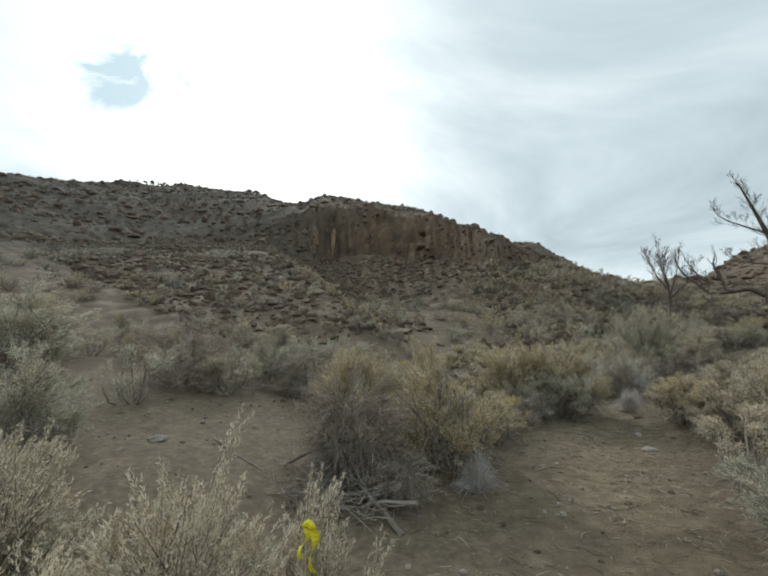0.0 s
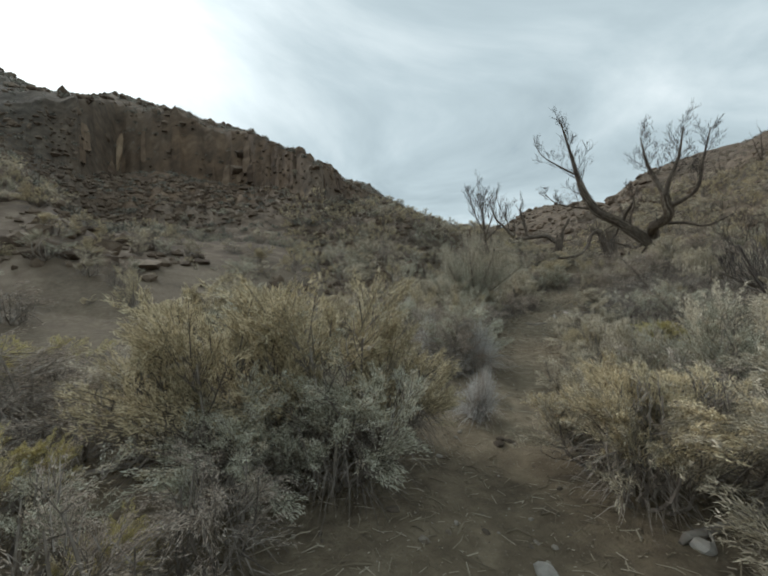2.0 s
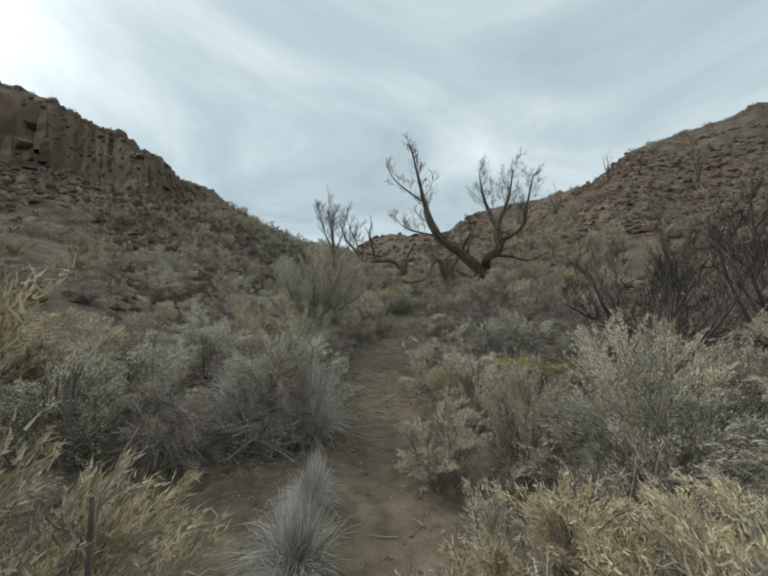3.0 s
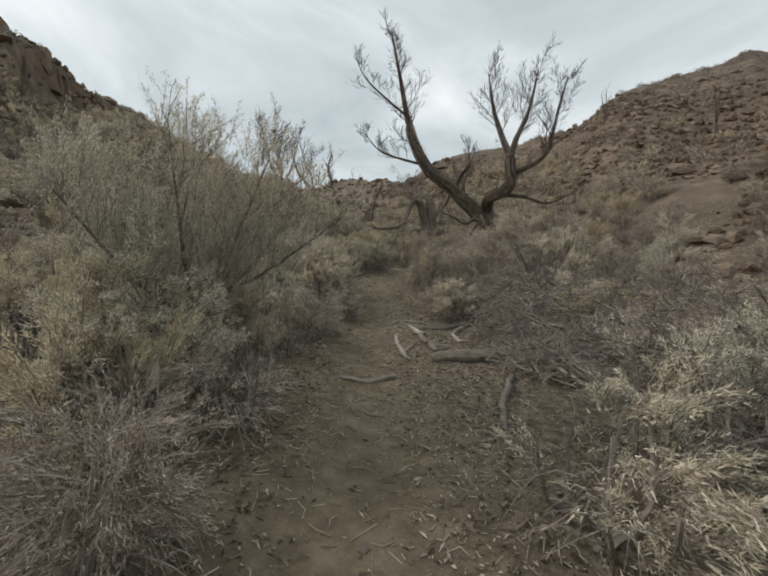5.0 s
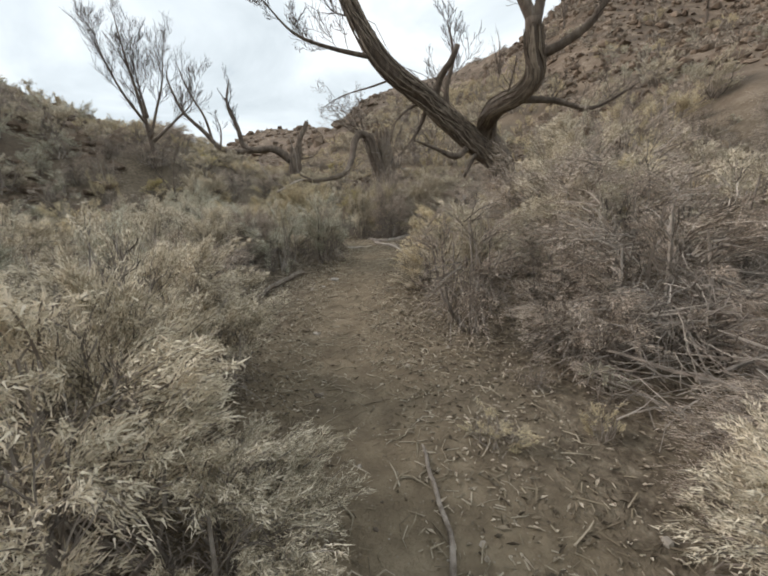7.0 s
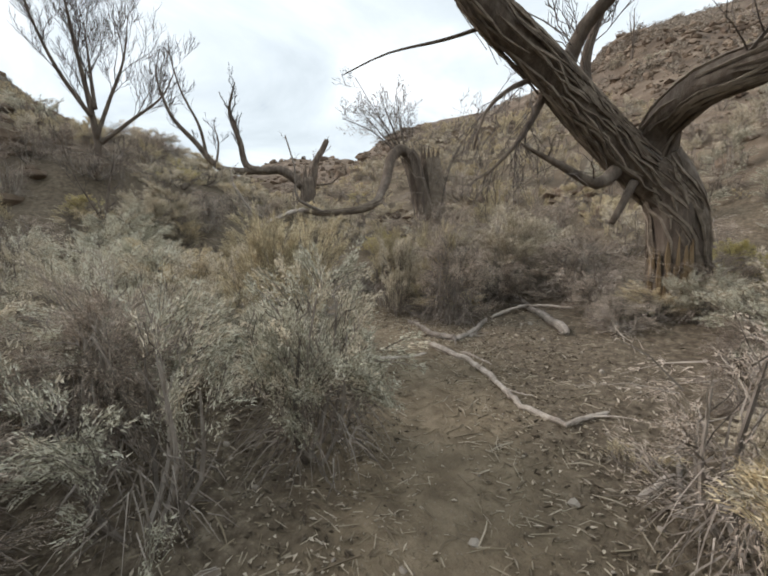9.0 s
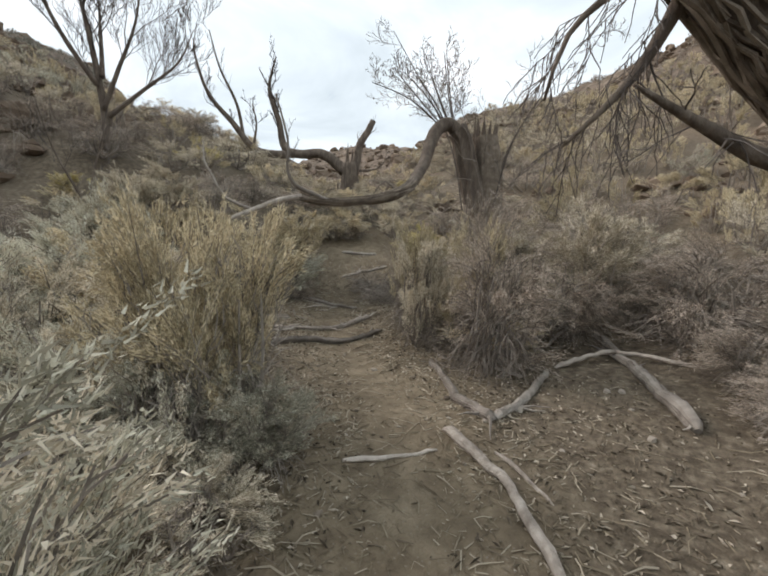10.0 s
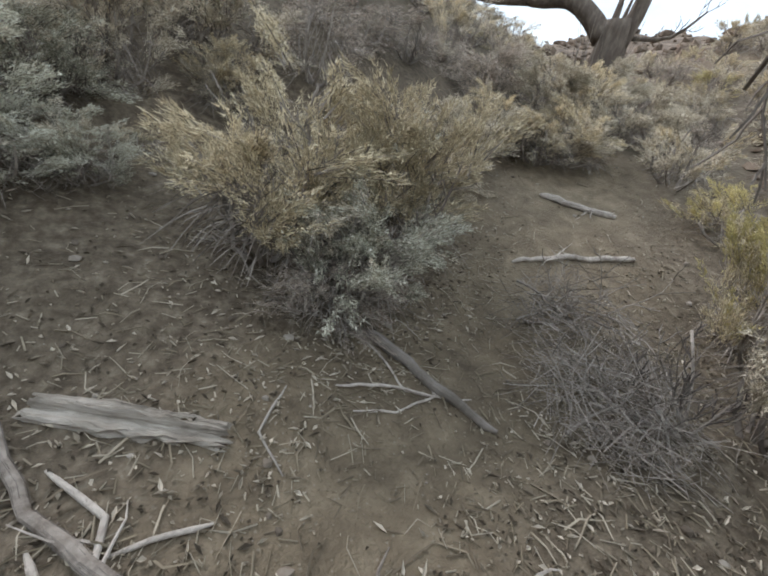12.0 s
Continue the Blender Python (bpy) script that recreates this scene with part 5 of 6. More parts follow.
old_stump_tree()

# ---- dead wood on the ground ----


def dead_branch(pts, r0, r1, seed, label="bleached dead branch lying on the trail", wood=None, twigs=0, name="dead_branch", lift=0.0, category="branch"):
    """A branch that lies along points of the plan."""
    rng = random.Random(seed)
    x, y = pts[0]
    z0 = gz(x, y)
    ob = thing(name, label, category, "dead wood on the ground", Matrix.Translation((x, y, z0)))
    plan = []
    for (ax, ay), (bx, by) in zip(pts[:-1], pts[1:]):
        m = max(2, int(math.hypot(bx - ax, by - ay) / 0.06))
        plan += [Vector((ax + (bx - ax) * q / m, ay + (by - ay) * q / m, 0)) for q in range(m)]
    plan.append(Vector((*pts[-1], 0)))
    n = len(plan)
    sway = Vector((0, 0, 0))
    for i, p in enumerate(plan):
        sway = sway * 0.72 + Vector((rng.gauss(0, 1), rng.gauss(0, 1), 0)) * min(r0, 0.035) * 0.2
        p += sway * min(1, i / 3, (n - 1 - i) / 3)
    knots = [rng.uniform(0.74, 1.0) for _ in range(n // 3 + 2)]
    radii = [r * (knots[i // 3] * (1 - i % 3 / 3) + knots[i // 3 + 1] * (i % 3 / 3)) for i, r in enumerate(taper(n, r0, r1))]
    radii[0], radii[-1] = radii[0] * 0.55, radii[-1] * 0.5
    line = [Vector((p.x - x, p.y - y, gz(p.x, p.y) - z0 + radii[i] * 0.75 + lift * math.sin(math.pi * i / max(n - 1, 1)) + rng.uniform(-0.006, 0.01))) for i, p in enumerate(plan)]
    g = Geo()
    g.tube(line, radii, 11, ridge=0.10, rng=rng)
    part("stem", g.out(), wood or BARE_WOOD, ob)
    if r0 >= 0.045 or r1 >= 0.045:
        strands = Geo()
        for k in range(int(n * 4)):
            i = rng.randrange(0, max(n - 5, 1))
            m = min(n - 1, i + rng.randrange(3, 8))
            w, grow = rng.uniform(0, 6.28), rng.uniform(0.94, 1.1)
            pts = []
            for q in range(i, m + 1):
                d = (line[min(q + 1, n - 1)] - line[max(q - 1, 0)]).normalized()
                a = d.cross(Vector((0, 0, 1))).normalized()
                w += rng.uniform(-0.1, 0.1)
                pts.append(line[q] + (a * math.cos(w) + d.cross(a) * math.sin(w)) * radii[q] * grow)
            strands.tube(pts, [0.002] + [rng.uniform(0.02, 0.065) * r0] * (len(pts) - 2) + [0.002], 4, cap=False)
        tagged(part("frayed_grain", strands.out(), GREY_WOOD if k % 2 else BARK_LIGHT, ob, "frayed grey wood fibres"), kind="stuff")
    if twigs:
        for k in range(twigs):
            t = Geo()
            i = rng.randrange(n // 4, n)
            way = Vector((rng.gauss(0, 1), rng.gauss(0, 1), 0.15)).normalized()
            ln = rng.uniform(0.15, 0.4)
            end = line[i] + way * ln
            end.z = gz(end.x + x, end.y + y) - z0 + rng.uniform(0.005, 0.09)
            t.tube(bend(rng, line[i], end, 4, 0.06), taper(5, r1 * 0.3 + 0.003, 0.0025), 4)
            part("twig", t.out(), wood or BARE_WOOD, ob)
    return ob


PALE = "bleached forked dead branch lying across the trail"
GREY = "weathered grey dead branch on the soil"
dead_branch([(21.6, 21.03), (21.37, 20.49), (20.98, 20.1), (20.49, 19.71), (20.32, 19.35), (20.68, 19.1)], 0.04, 0.02, 1, PALE, None, 3)
dead_branch([(21.6, 20.64), (21.35, 20.19)], 0.018, 0.012, 2, PALE)
dead_branch([(22.9, 22.0), (22.17, 21.27), (21.94, 20.81)], 0.03, 0.045, 3, GREY, GREY_WOOD, 2)
dead_branch([(21.98, 20.82), (22.4, 20.78), (23.3, 20.86)], 0.045, 0.03, 4, GREY, GREY_WOOD, 2)
dead_branch([(23.44, 20.83), (23.98, 20.39), (23.84, 19.71)], 0.03, 0.02, 5, "curved bleached branch on the soil", None, 1, lift=0.08)
dead_branch([(24.9, 20.95), (23.87, 20.28), (22.64, 19.64)], 0.05, 0.065, 6, "splintered grey log near the cottonwood", GREY_WOOD, 5, "log", category="log")
dead_branch([(24.06, 21.13), (24.9, 21.0), (24.63, 20.38), (24.78, 19.82)], 0.02, 0.012, 7, PALE, None, 2, lift=0.1)
dead_branch([(20.84, 21.29), (21.38, 20.95)], 0.02, 0.014, 8)
dead_branch([(21.28, 23.4), (21.85, 23.68), (22.38, 23.45), (22.79, 23.22), (23.36, 23.12)], 0.055, 0.035, 9, "smooth grey dead limb beside the trail", GREY_WOOD, 5)
dead_branch([(21.81, 25.12), (22.23, 24.35), (22.54, 24.05), (22.97, 23.75), (23.72, 23.67)], 0.018, 0.045, 10, "crooked bleached branch beside the trail", None, 4)
dead_branch([(20.89, 25.22), (21.35, 25.47), (21.72, 25.58)], 0.075, 0.06, 11, "thick grey log with flaking bark", GREY_WOOD, 1, "log", category="log")
dead_branch([(23.58, 25.41), (23.77, 24.72), (24.14, 24.6)], 0.009, 0.007, 12, "thin forked white stick on the trail")
dead_branch([(23.38, 24.76), (23.94, 24.68)], 0.009, 0.007, 13, "thin forked white stick on the trail", lift=0.03)
dead_branch([(23.44, 24.61), (23.67, 24.59), (24.0, 24.68)], 0.008, 0.008, 14, "thin forked white stick on the trail")
dead_branch([(23.66, 25.19), (23.92, 24.8), (24.15, 24.36)], 0.04, 0.03, 15, "half-buried grey log across the trail", GREY_WOOD, 0, "log", category="log")
dead_branch([(22.24, 24.52), (22.47, 24.28), (22.47, 24.11)], 0.012, 0.014, 16, "thin white branching stick", None, 1)
dead_branch([(22.27, 24.23), (22.35, 24.08), (22.6, 23.99)], 0.012, 0.018, 17, "thin white branching stick", None, 1)
dead_branch([(22.49, 24.15), (22.81, 24.19)], 0.01, 0.012, 18, "thin white branching stick")
dead_branch([(23.14, 24.81), (22.99, 24.55), (23.07, 24.34)], 0.008, 0.006, 19, "thin curved brown stick", GREY_WOOD)
dead_branch([(26.45, 27.15), (27.05, 26.49)], 0.04, 0.05, 20, "bleached broken log beside the trail", None, 3, "log", category="log")
dead_branch([(25.43, 26.08), (25.98, 26.0), (26.58, 25.73)], 0.025, 0.035, 21, "bleached branch beside the trail", None, 2)
dead_branch([(13.57, 15.21), (13.08, 14.71), (12.81, 14.36)], 0.045, 0.035, 22, "bare grey branch beside the trail", GREY_WOOD, 3)
dead_branch([(13.13, 15.28), (12.67, 14.88), (12.31, 14.49)], 0.03, 0.04, 23, "crooked grey root on the soil", GREY_WOOD, 3)
dead_branch([(12.44, 14.18), (12.93, 13.84), (13.5, 13.28)], 0.09, 0.075, 24, "thick grey fibrous log beside the trail", BARK_LIGHT, 6, "log", category="log")
dead_branch([(12.7, 13.26), (11.82, 13.02), (11.37, 12.81)], 0.04, 0.035, 25, "bare grey branch beside the trail", GREY_WOOD, 3)
dead_branch([(11.27, 14.63), (11.39, 14.38), (11.72, 14.16)], 0.022, 0.03, 26, "curved stick with a pale broken end", GREY_WOOD, 1)
dead_branch([(13.36, 14.93), (13.6, 15.36), (13.85, 15.2), (14.11, 14.99), (14.86, 14.9)], 0.05, 0.025, 27, PALE, None, 4)
dead_branch([(14.75, 14.85), (13.98, 14.75), (13.49, 14.36)], 0.025, 0.04, 28, "bleached branch in a brush pile", None, 4)
dead_branch([(14.14, 16.31), (14.56, 16.49), (15.12, 16.88)], 0.018, 0.012, 29, "short pale curved stick on the trail")
dead_branch([(13.97, 15.87), (13.64, 15.34)], 0.012, 0.012, 30, "thin pale stick on the trail")
dead_branch([(13.53, 15.83), (13.83, 15.75), (14.16, 15.43)], 0.014, 0.02, 31, "flat grey splintered stick", GREY_WOOD, 2)
dead_branch([(16.97, 20.19), (17.4, 20.36), (17.81, 20.42), (18.26, 20.42)], 0.034, 0.05, 32, "thick curved grey limb at the trail's edge", BARK_LIGHT, 3)
dead_branch([(19.77, 18.74), (20.3, 18.71), (20.78, 18.56)], 0.02, 0.014, 33, GREY, GREY_WOOD, 2)
dead_branch([(19.75, 18.92), (20.05, 18.74)], 0.024, 0.022, 34, "short sawn stick of pale wood")
dead_branch([(1.46, 8.36), (1.84, 8.99), (2.38, 9.23)], 0.03, 0.02, 35, "long grey dead branch under the shrubs", GREY_WOOD, 3)
dead_branch([(6.82, 7.02), (5.75, 6.97), (5.26, 6.99)], 0.025, 0.03, 36, "forked grey dead branch by the trail", GREY_WOOD, 4)
dead_branch([(-1.1, 4.6), (-0.4, 5.0), (0.1, 5.3)], 0.02, 0.01, 37, "crooked dark stick under a shrub", GREY_WOOD, 3, lift=0.2)
dead_branch([(-2.2, 5.3), (-1.3, 4.5)], 0.012, 0.008, 38, "thin bare stick on the soil", GREY_WOOD, 2)


def plank():
    """A split slab of rotten log."""
    rng = random.Random(4)
    a, b = Vector((22.06, 24.84, 0)), Vector((22.9, 24.54, 0))
    turn = math.atan2(b.y - a.y, b.x - a.x)
    drop = math.atan2(gz(b.x, b.y) - gz(a.x, a.y), (b - a).length)
    ob = thing("split_log", "split slab of bleached rotten log on the litter", "log", "dead wood on the ground", Matrix.Translation((a.x, a.y, gz(a.x, a.y) - 0.004)) @ Matrix.Rotation(turn, 4, "Z") @ Matrix.Rotation(-drop, 4, "Y"))
    d, side = Vector(((b - a).length, 0, 0)), Vector((0, 1, 0))
    v, f, n, m = [], [], 48, 20
    groove = [rng.choice((0.62, 0.8, 1.0, 1.12)) for _ in range(m)]
    ragged = [(rng.uniform(0, 0.09), rng.uniform(0, 0.12)) for _ in range(m)]
    for i in range(n + 1):
        u = i / n
        w = 0.072 * (0.85 + 0.3 * math.sin(math.pi * (0.15 + 0.75 * u))) * (1 + 0.25 * noise.noise(Vector((u * 11, 7, 0))))
        tall = 0.058 * (0.6 + 0.5 * math.sin(math.pi * (0.1 + 0.8 * u))) * (1 + 0.3 * noise.noise(Vector((u * 9, 3, 0)))) * (0.5 if i in (0, n) else 1)
        for k in range(m):
            a = math.pi * (1.08 - 1.16 * k / (m - 1))
            s, e = ragged[k]
            g = groove[k] * rng.uniform(0.94, 1.06) * (1 + 0.25 * noise.noise(Vector((u * 6, k * 0.7, 1))))
            v.append(tuple(d * (s + u * (1 - s - e)) + side * w * math.cos(a) * (0.8 + 0.2 * g) + Vector((0, 0, max(math.sin(a), -0.25) * tall * g))))
    for i in range(n):
        for k in range(m):
            q = i * m
            f.append((q + k, q + (k + 1) % m, q + m + (k + 1) % m, q + m + k))
    f += [tuple(range(m - 1, -1, -1)), tuple(n * m + k for k in range(m))]
    part("slab", (v, f), surface("split_grain_wood", [(0.14, 0.115, 0.092), (0.37, 0.325, 0.27), (0.58, 0.525, 0.455)], scale=34, bump=0.9, bump_scale=70, stretch=(0.09, 1, 1), blotch=0.4, blotch_scale=7), ob)


plank()


def brush_pile(x, y, w, h, seed, count=150, thick=1.0):
    """A heap of dead twigs and small branches."""
    rng = random.Random(seed)
    z0 = gz(x, y)
    ob = thing("brush_pile", "tangled pile of dead grey branches and twigs", "brush", "brush piles", Matrix.Translation((x, y, z0)))
    for k in range(9):
        g = Geo()
        a, l = rng.uniform(0, 6.28), rng.uniform(0.4, 0.75) * w
        c = Vector((rng.uniform(-0.25, 0.25) * w, rng.uniform(-0.25, 0.25) * w, rng.uniform(0.05, 0.45) * h))
        dv = Vector((math.cos(a), math.sin(a), rng.uniform(-0.25, 0.45))) * l * 0.5
        p, q = c - dv, c + dv
        p.z, q.z = max(p.z, gz(x + p.x, y + p.y) - z0), max(q.z, gz(x + q.x, y + q.y) - z0)
        line = bend(rng, p, q, 6, 0.05)
        g.tube(line, taper(7, rng.uniform(0.014, 0.03) * thick, 0.008 * thick), 5)
        sprout(g, rng, line, 0.014, 1, 0.45, 5, 0.9, 0.15, 0.2, 3)
        part("branch", g.out(), GREY_WOOD if k % 2 else TWIG, ob)
    t = Geo()
    for k in range(count):
        a, l = rng.uniform(0, 6.28), rng.uniform(0.2, 0.6)
        d = math.sqrt(rng.random()) * 0.5 * w
        b = rng.uniform(0, 6.28)
        c = Vector((math.cos(b) * d, math.sin(b) * d, h * rng.random() * (1 - (d / (0.5 * w)) ** 2 * 0.8)))
        dv = Vector((math.cos(a), math.sin(a), rng.gauss(0.1, 0.45))) * l * 0.5
        p, q = c - dv, c + dv
        p.z, q.z = max(p.z, 0.01), max(q.z, 0.01)
        t.tube(bend(rng, p, q, 3, 0.11), taper(4, rng.uniform(0.003, 0.0065) * thick, 0.002 * thick), 3, cap=False)
    tagged(part("twiggage", t.out(), TWIG, ob), kind="stuff")


for k, (px, py, pw, ph) in enumerate(((14.3, 13.6, 2.0, 0.8), (15.0, 12.6, 2.2, 1.0), (15.6, 14.3, 2.0, 1.1), (13.3, 13.0, 1.3, 0.35), (14.8, 13.4, 2.4, 1.1), (16.8, 13.4, 2.4, 1.1), (16.4, 15.2, 1.8, 0.9), (13.6, 12.4, 2.0, 0.7),
                                       (13.0, 10.4, 2.2, 0.9), (12.2, 11.4, 2.0, 0.7), (17.6, 14.6, 2.2, 1.0), (15.6, 11.4, 2.4, 1.1))):
    brush_pile(px, py, pw, ph, k + 1, 560)
brush_pile(24.84, 24.3, 0.9, 0.4, 25, 420, 0.45)
brush_pile(25.21, 25.05, 1.0, 0.6, 26, 200, 0.5)
brush_pile(23.4, 21.6, 1.3, 0.5, 29, 200)
brush_pile(-0.35, 4.1, 1.3, 0.35, 30, 260)
brush_pile(6.3, 11.2, 1.2, 0.5, 31, 200)

# ---- stones ----
T = (1 + 5 ** 0.5) / 2
ICO_V = unit(np.array([(-1, T, 0), (1, T, 0), (-1, -T, 0), (1, -T, 0), (0, -1, T), (0, 1, T), (0, -1, -T), (0, 1, -T), (T, 0, -1), (T, 0, 1), (-T, 0, -1), (-T, 0, 1)]))
ICO_F = np.array([(0, 11, 5), (0, 5, 1), (0, 1, 7), (0, 7, 10), (0, 10, 11), (1, 5, 9), (5, 11, 4), (11, 10, 2), (10, 7, 6), (7, 1, 8), (3, 9, 4), (3, 4, 2), (3, 2, 6), (3, 6, 8), (3, 8, 9), (4, 9, 5), (2, 4, 11), (6, 2, 10), (8, 6, 7), (9, 8, 1)])


def rock_field(name, label, seed, count, az, r, size, material):
    """Loose stones over a slope, joined."""
    nr = np.random.default_rng(seed)
    a, d = np.radians(nr.uniform(*az, count)), np.sqrt(nr.uniform(r[0] ** 2, r[1] ** 2, count))
    x, y = O[0] + np.sin(a) * d, O[1] + np.cos(a) * d
    keep = (trail_distance(x, y) > 2.5) & (fbm(x * 0.13, y * 0.13, 3, 21) > -0.25)
    x, y = x[keep], y[keep]
    n = len(x)
    z = ground_height(x, y)
    s = size[0] * (size[1] / size[0]) ** (nr.random(n) ** 2.2)
    form = ICO_V[None] * nr.uniform(0.6, 1.25, (n, 12, 1)) * (s[:, None] * nr.uniform(0.6, 1.3, (n, 3)) * np.array([1, 1, 0.7]))[:, None]
    v = (form + np.stack([x, y, z + s * 0.15], 1)[:, None]).reshape(-1, 3)
    f = (ICO_F[None] + (np.arange(n) * 12)[:, None, None]).reshape(-1, 3)
    tagged(part(name, (v, f), material), label, "rocks", kind="stuff")


rock_field("talus_rocks", "brown basalt rubble over the hillside", 1, 15000, (-50, 36), (12, 66), (0.09, 0.5), STONE)
rock_field("scree", "dark loose scree over the steep slope", 2, 9000, (50, 112), (17, 60), (0.09, 0.42), STONE)
rock_field("outcrop_rocks", "weathered boulders along the far ridge", 3, 6500, (-60, 60), (60, 150), (0.22, 1.1), STONE)


def stone(x, y, s, seed, label, material):
    rng = random.Random(seed)
    bm = bmesh.new()
    bmesh.ops.create_icosphere(bm, subdivisions=2, radius=s)
    for v in bm.verts:
        k = 1 + 0.35 * noise.noise(v.co * (1.4 / s) + Vector((seed, 0, 0)))
        v.co = Vector((v.co.x * k * 1.25, v.co.y * k, v.co.z * k * 0.6))
    me = bpy.data.meshes.new("stone")
    bm.to_mesh(me)
    bm.free()
    me.materials.append(material)
    ob = new("stone", me)
    ob.matrix_world = Matrix.Translation((x, y, gz(x, y) + s * 0.2)) @ Matrix.Rotation(rng.uniform(0, 6.28), 4, "Z")
    tagged(ob, label, "stone", "loose stones")


for k, (sx, sy, ss) in enumerate(((-2.7, 4.93, 0.09), (3.88, 6.02, 0.075), (1.47, 9.07, 0.09), (4.45, 7.19, 0.06), (5.24, 6.55, 0.08), (-1.9, 3.6, 0.06), (2.2, 4.0, 0.025), (1.5, 3.9, 0.02))):
    stone(sx, sy, ss, k + 1, "pale rounded stone half sunk in the soil", PALE_STONE)
for k, (sx, sy, ss) in enumerate(((-3.3, 10.2, 0.24), (-2.9, 10.5, 0.2), (-3.7, 9.9, 0.16), (-3.0, 10.9, 0.22), (-2.6, 10.2, 0.14), (-2.5, 10.8, 0.2), (-2.2, 10.4, 0.12), (-3.5, 10.6, 0.15), (-2.0, 11.1, 0.18), (-9.6, 12.2, 0.3), (-9.0, 11.8, 0.22), (-1.0, 11.8, 0.22), (-3.4, 13.6, 0.3), (-2.2, 14.4, 0.3))):
    stone(sx, sy, ss, k + 40, "whitish flat rock on the slope above the trail", PALE_STONE)

# a small heap of dung on the trail, built from dark clods
CLOD = surface("dark_clod", [(0.05, 0.038, 0.028), (0.09, 0.07, 0.052), (0.14, 0.11, 0.085)], scale=20, bump=0.8, bump_scale=60)
for k in range(7):
    stone(5.42 + 0.09 * math.sin(k * 2.3), 8.70 + 0.06 * math.cos(k * 1.7), 0.022 + 0.012 * (k % 3), k + 70, "dark brown clod of dung on the trail", CLOD)
for k, (sx, sy, ss) in enumerate(((18.17, 19.73, 0.055), (17.81, 19.67, 0.03), (2.26, 5.40, 0.03), (1.66, 9.23, 0.07), (5.34, 6.92, 0.06))):
    stone(sx, sy, ss, k + 80, "pale flat stone lying on the trail", PALE_STONE)


def litter(seed, count):
    """Chips, straw and bits of bark on the soil, joined."""
    nr = np.random.default_rng(seed)
    i = nr.integers(0, len(TRAIL) - 3, count)
    u = nr.random(count)
    p = TRAIL[i] * (1 - u)[:, None] + TRAIL[i + 1] * u[:, None] + nr.normal(size=(count, 2)) * 1.1
    keep = (trail_distance(p[:, 0], p[:, 1]) > 0.3 * nr.random(count)) & ((p[:, 0] > 10) | (nr.random(count) < 0.35))
    p = p[keep]
    n = len(p)
    z = ground_height(p[:, 0], p[:, 1])
    a = nr.uniform(0, 2 * np.pi, n)
    ln = 0.006 + 0.045 * nr.random(n) ** 2.4
    d = np.stack([np.cos(a), np.sin(a), nr.normal(0, 0.2, n)], 1) * ln[:, None]
    s = np.stack([-np.sin(a), np.cos(a), np.zeros(n)], 1) * (0.0015 + 0.003 * nr.random(n))[:, None]
    c = np.stack([p[:, 0], p[:, 1], z + 0.006], 1)
    up = np.array([0, 0, 0.004])
    v = np.stack([c - d - s, c - d + s, c - d + up, c + d - s, c + d + s, c + d + up], 1).reshape(-1, 3)
    tri = np.array([(0, 1, 4, 3), (1, 2, 5, 4), (2, 0, 3, 5)])
    f = (tri[None] + (np.arange(n) * 6)[:, None, None]).reshape(-1, 4)
    tagged(part("ground_litter", (v, f), LITTER), "straw, bark chips and twig bits on soil", "litter", kind="stuff")


LITTER = surface("straw_and_chips", [(0.15, 0.12, 0.085), (0.24, 0.2, 0.14), (0.40, 0.35, 0.27)], scale=6, island=0.6, bump=0)
litter(3, 56000)


def twig_litter(seed, count):
    """Thin broken twigs strewn under the trees, joined."""
    nr = np.random.default_rng(seed)
    i = np.where(nr.random(count) < 0.8, nr.integers(12, len(TRAIL) - 3, count), nr.integers(2, 12, count))
    u = nr.random(count)[:, None]
    p = TRAIL[i] * (1 - u) + TRAIL[i + 1] * u + nr.normal(size=(count, 2)) * 1.3
    a, ln = nr.uniform(0, 6.28, count), nr.uniform(0.05, 0.22, count)
    q = p + np.stack([np.cos(a), np.sin(a)], 1) * ln[:, None]
    mid = (p + q) / 2 + nr.normal(size=(count, 2)) * 0.02
    r = nr.uniform(0.002, 0.0055, count)
    z0, z1, lift = ground_height(p[:, 0], p[:, 1]), ground_height(q[:, 0], q[:, 1]), nr.uniform(0, 0.02, count)
    g = Geo()
    for k in range(count):
        g.tube([(p[k, 0], p[k, 1], z0[k] + r[k]), (mid[k, 0], mid[k, 1], (z0[k] + z1[k]) / 2 + r[k] + lift[k]), (q[k, 0], q[k, 1], z1[k] + r[k])], [r[k], r[k], r[k] * 0.5], 3)
    tagged(part("twig_litter", g.out(), LITTER), "broken dry twigs strewn over the soil", "litter", kind="stuff")


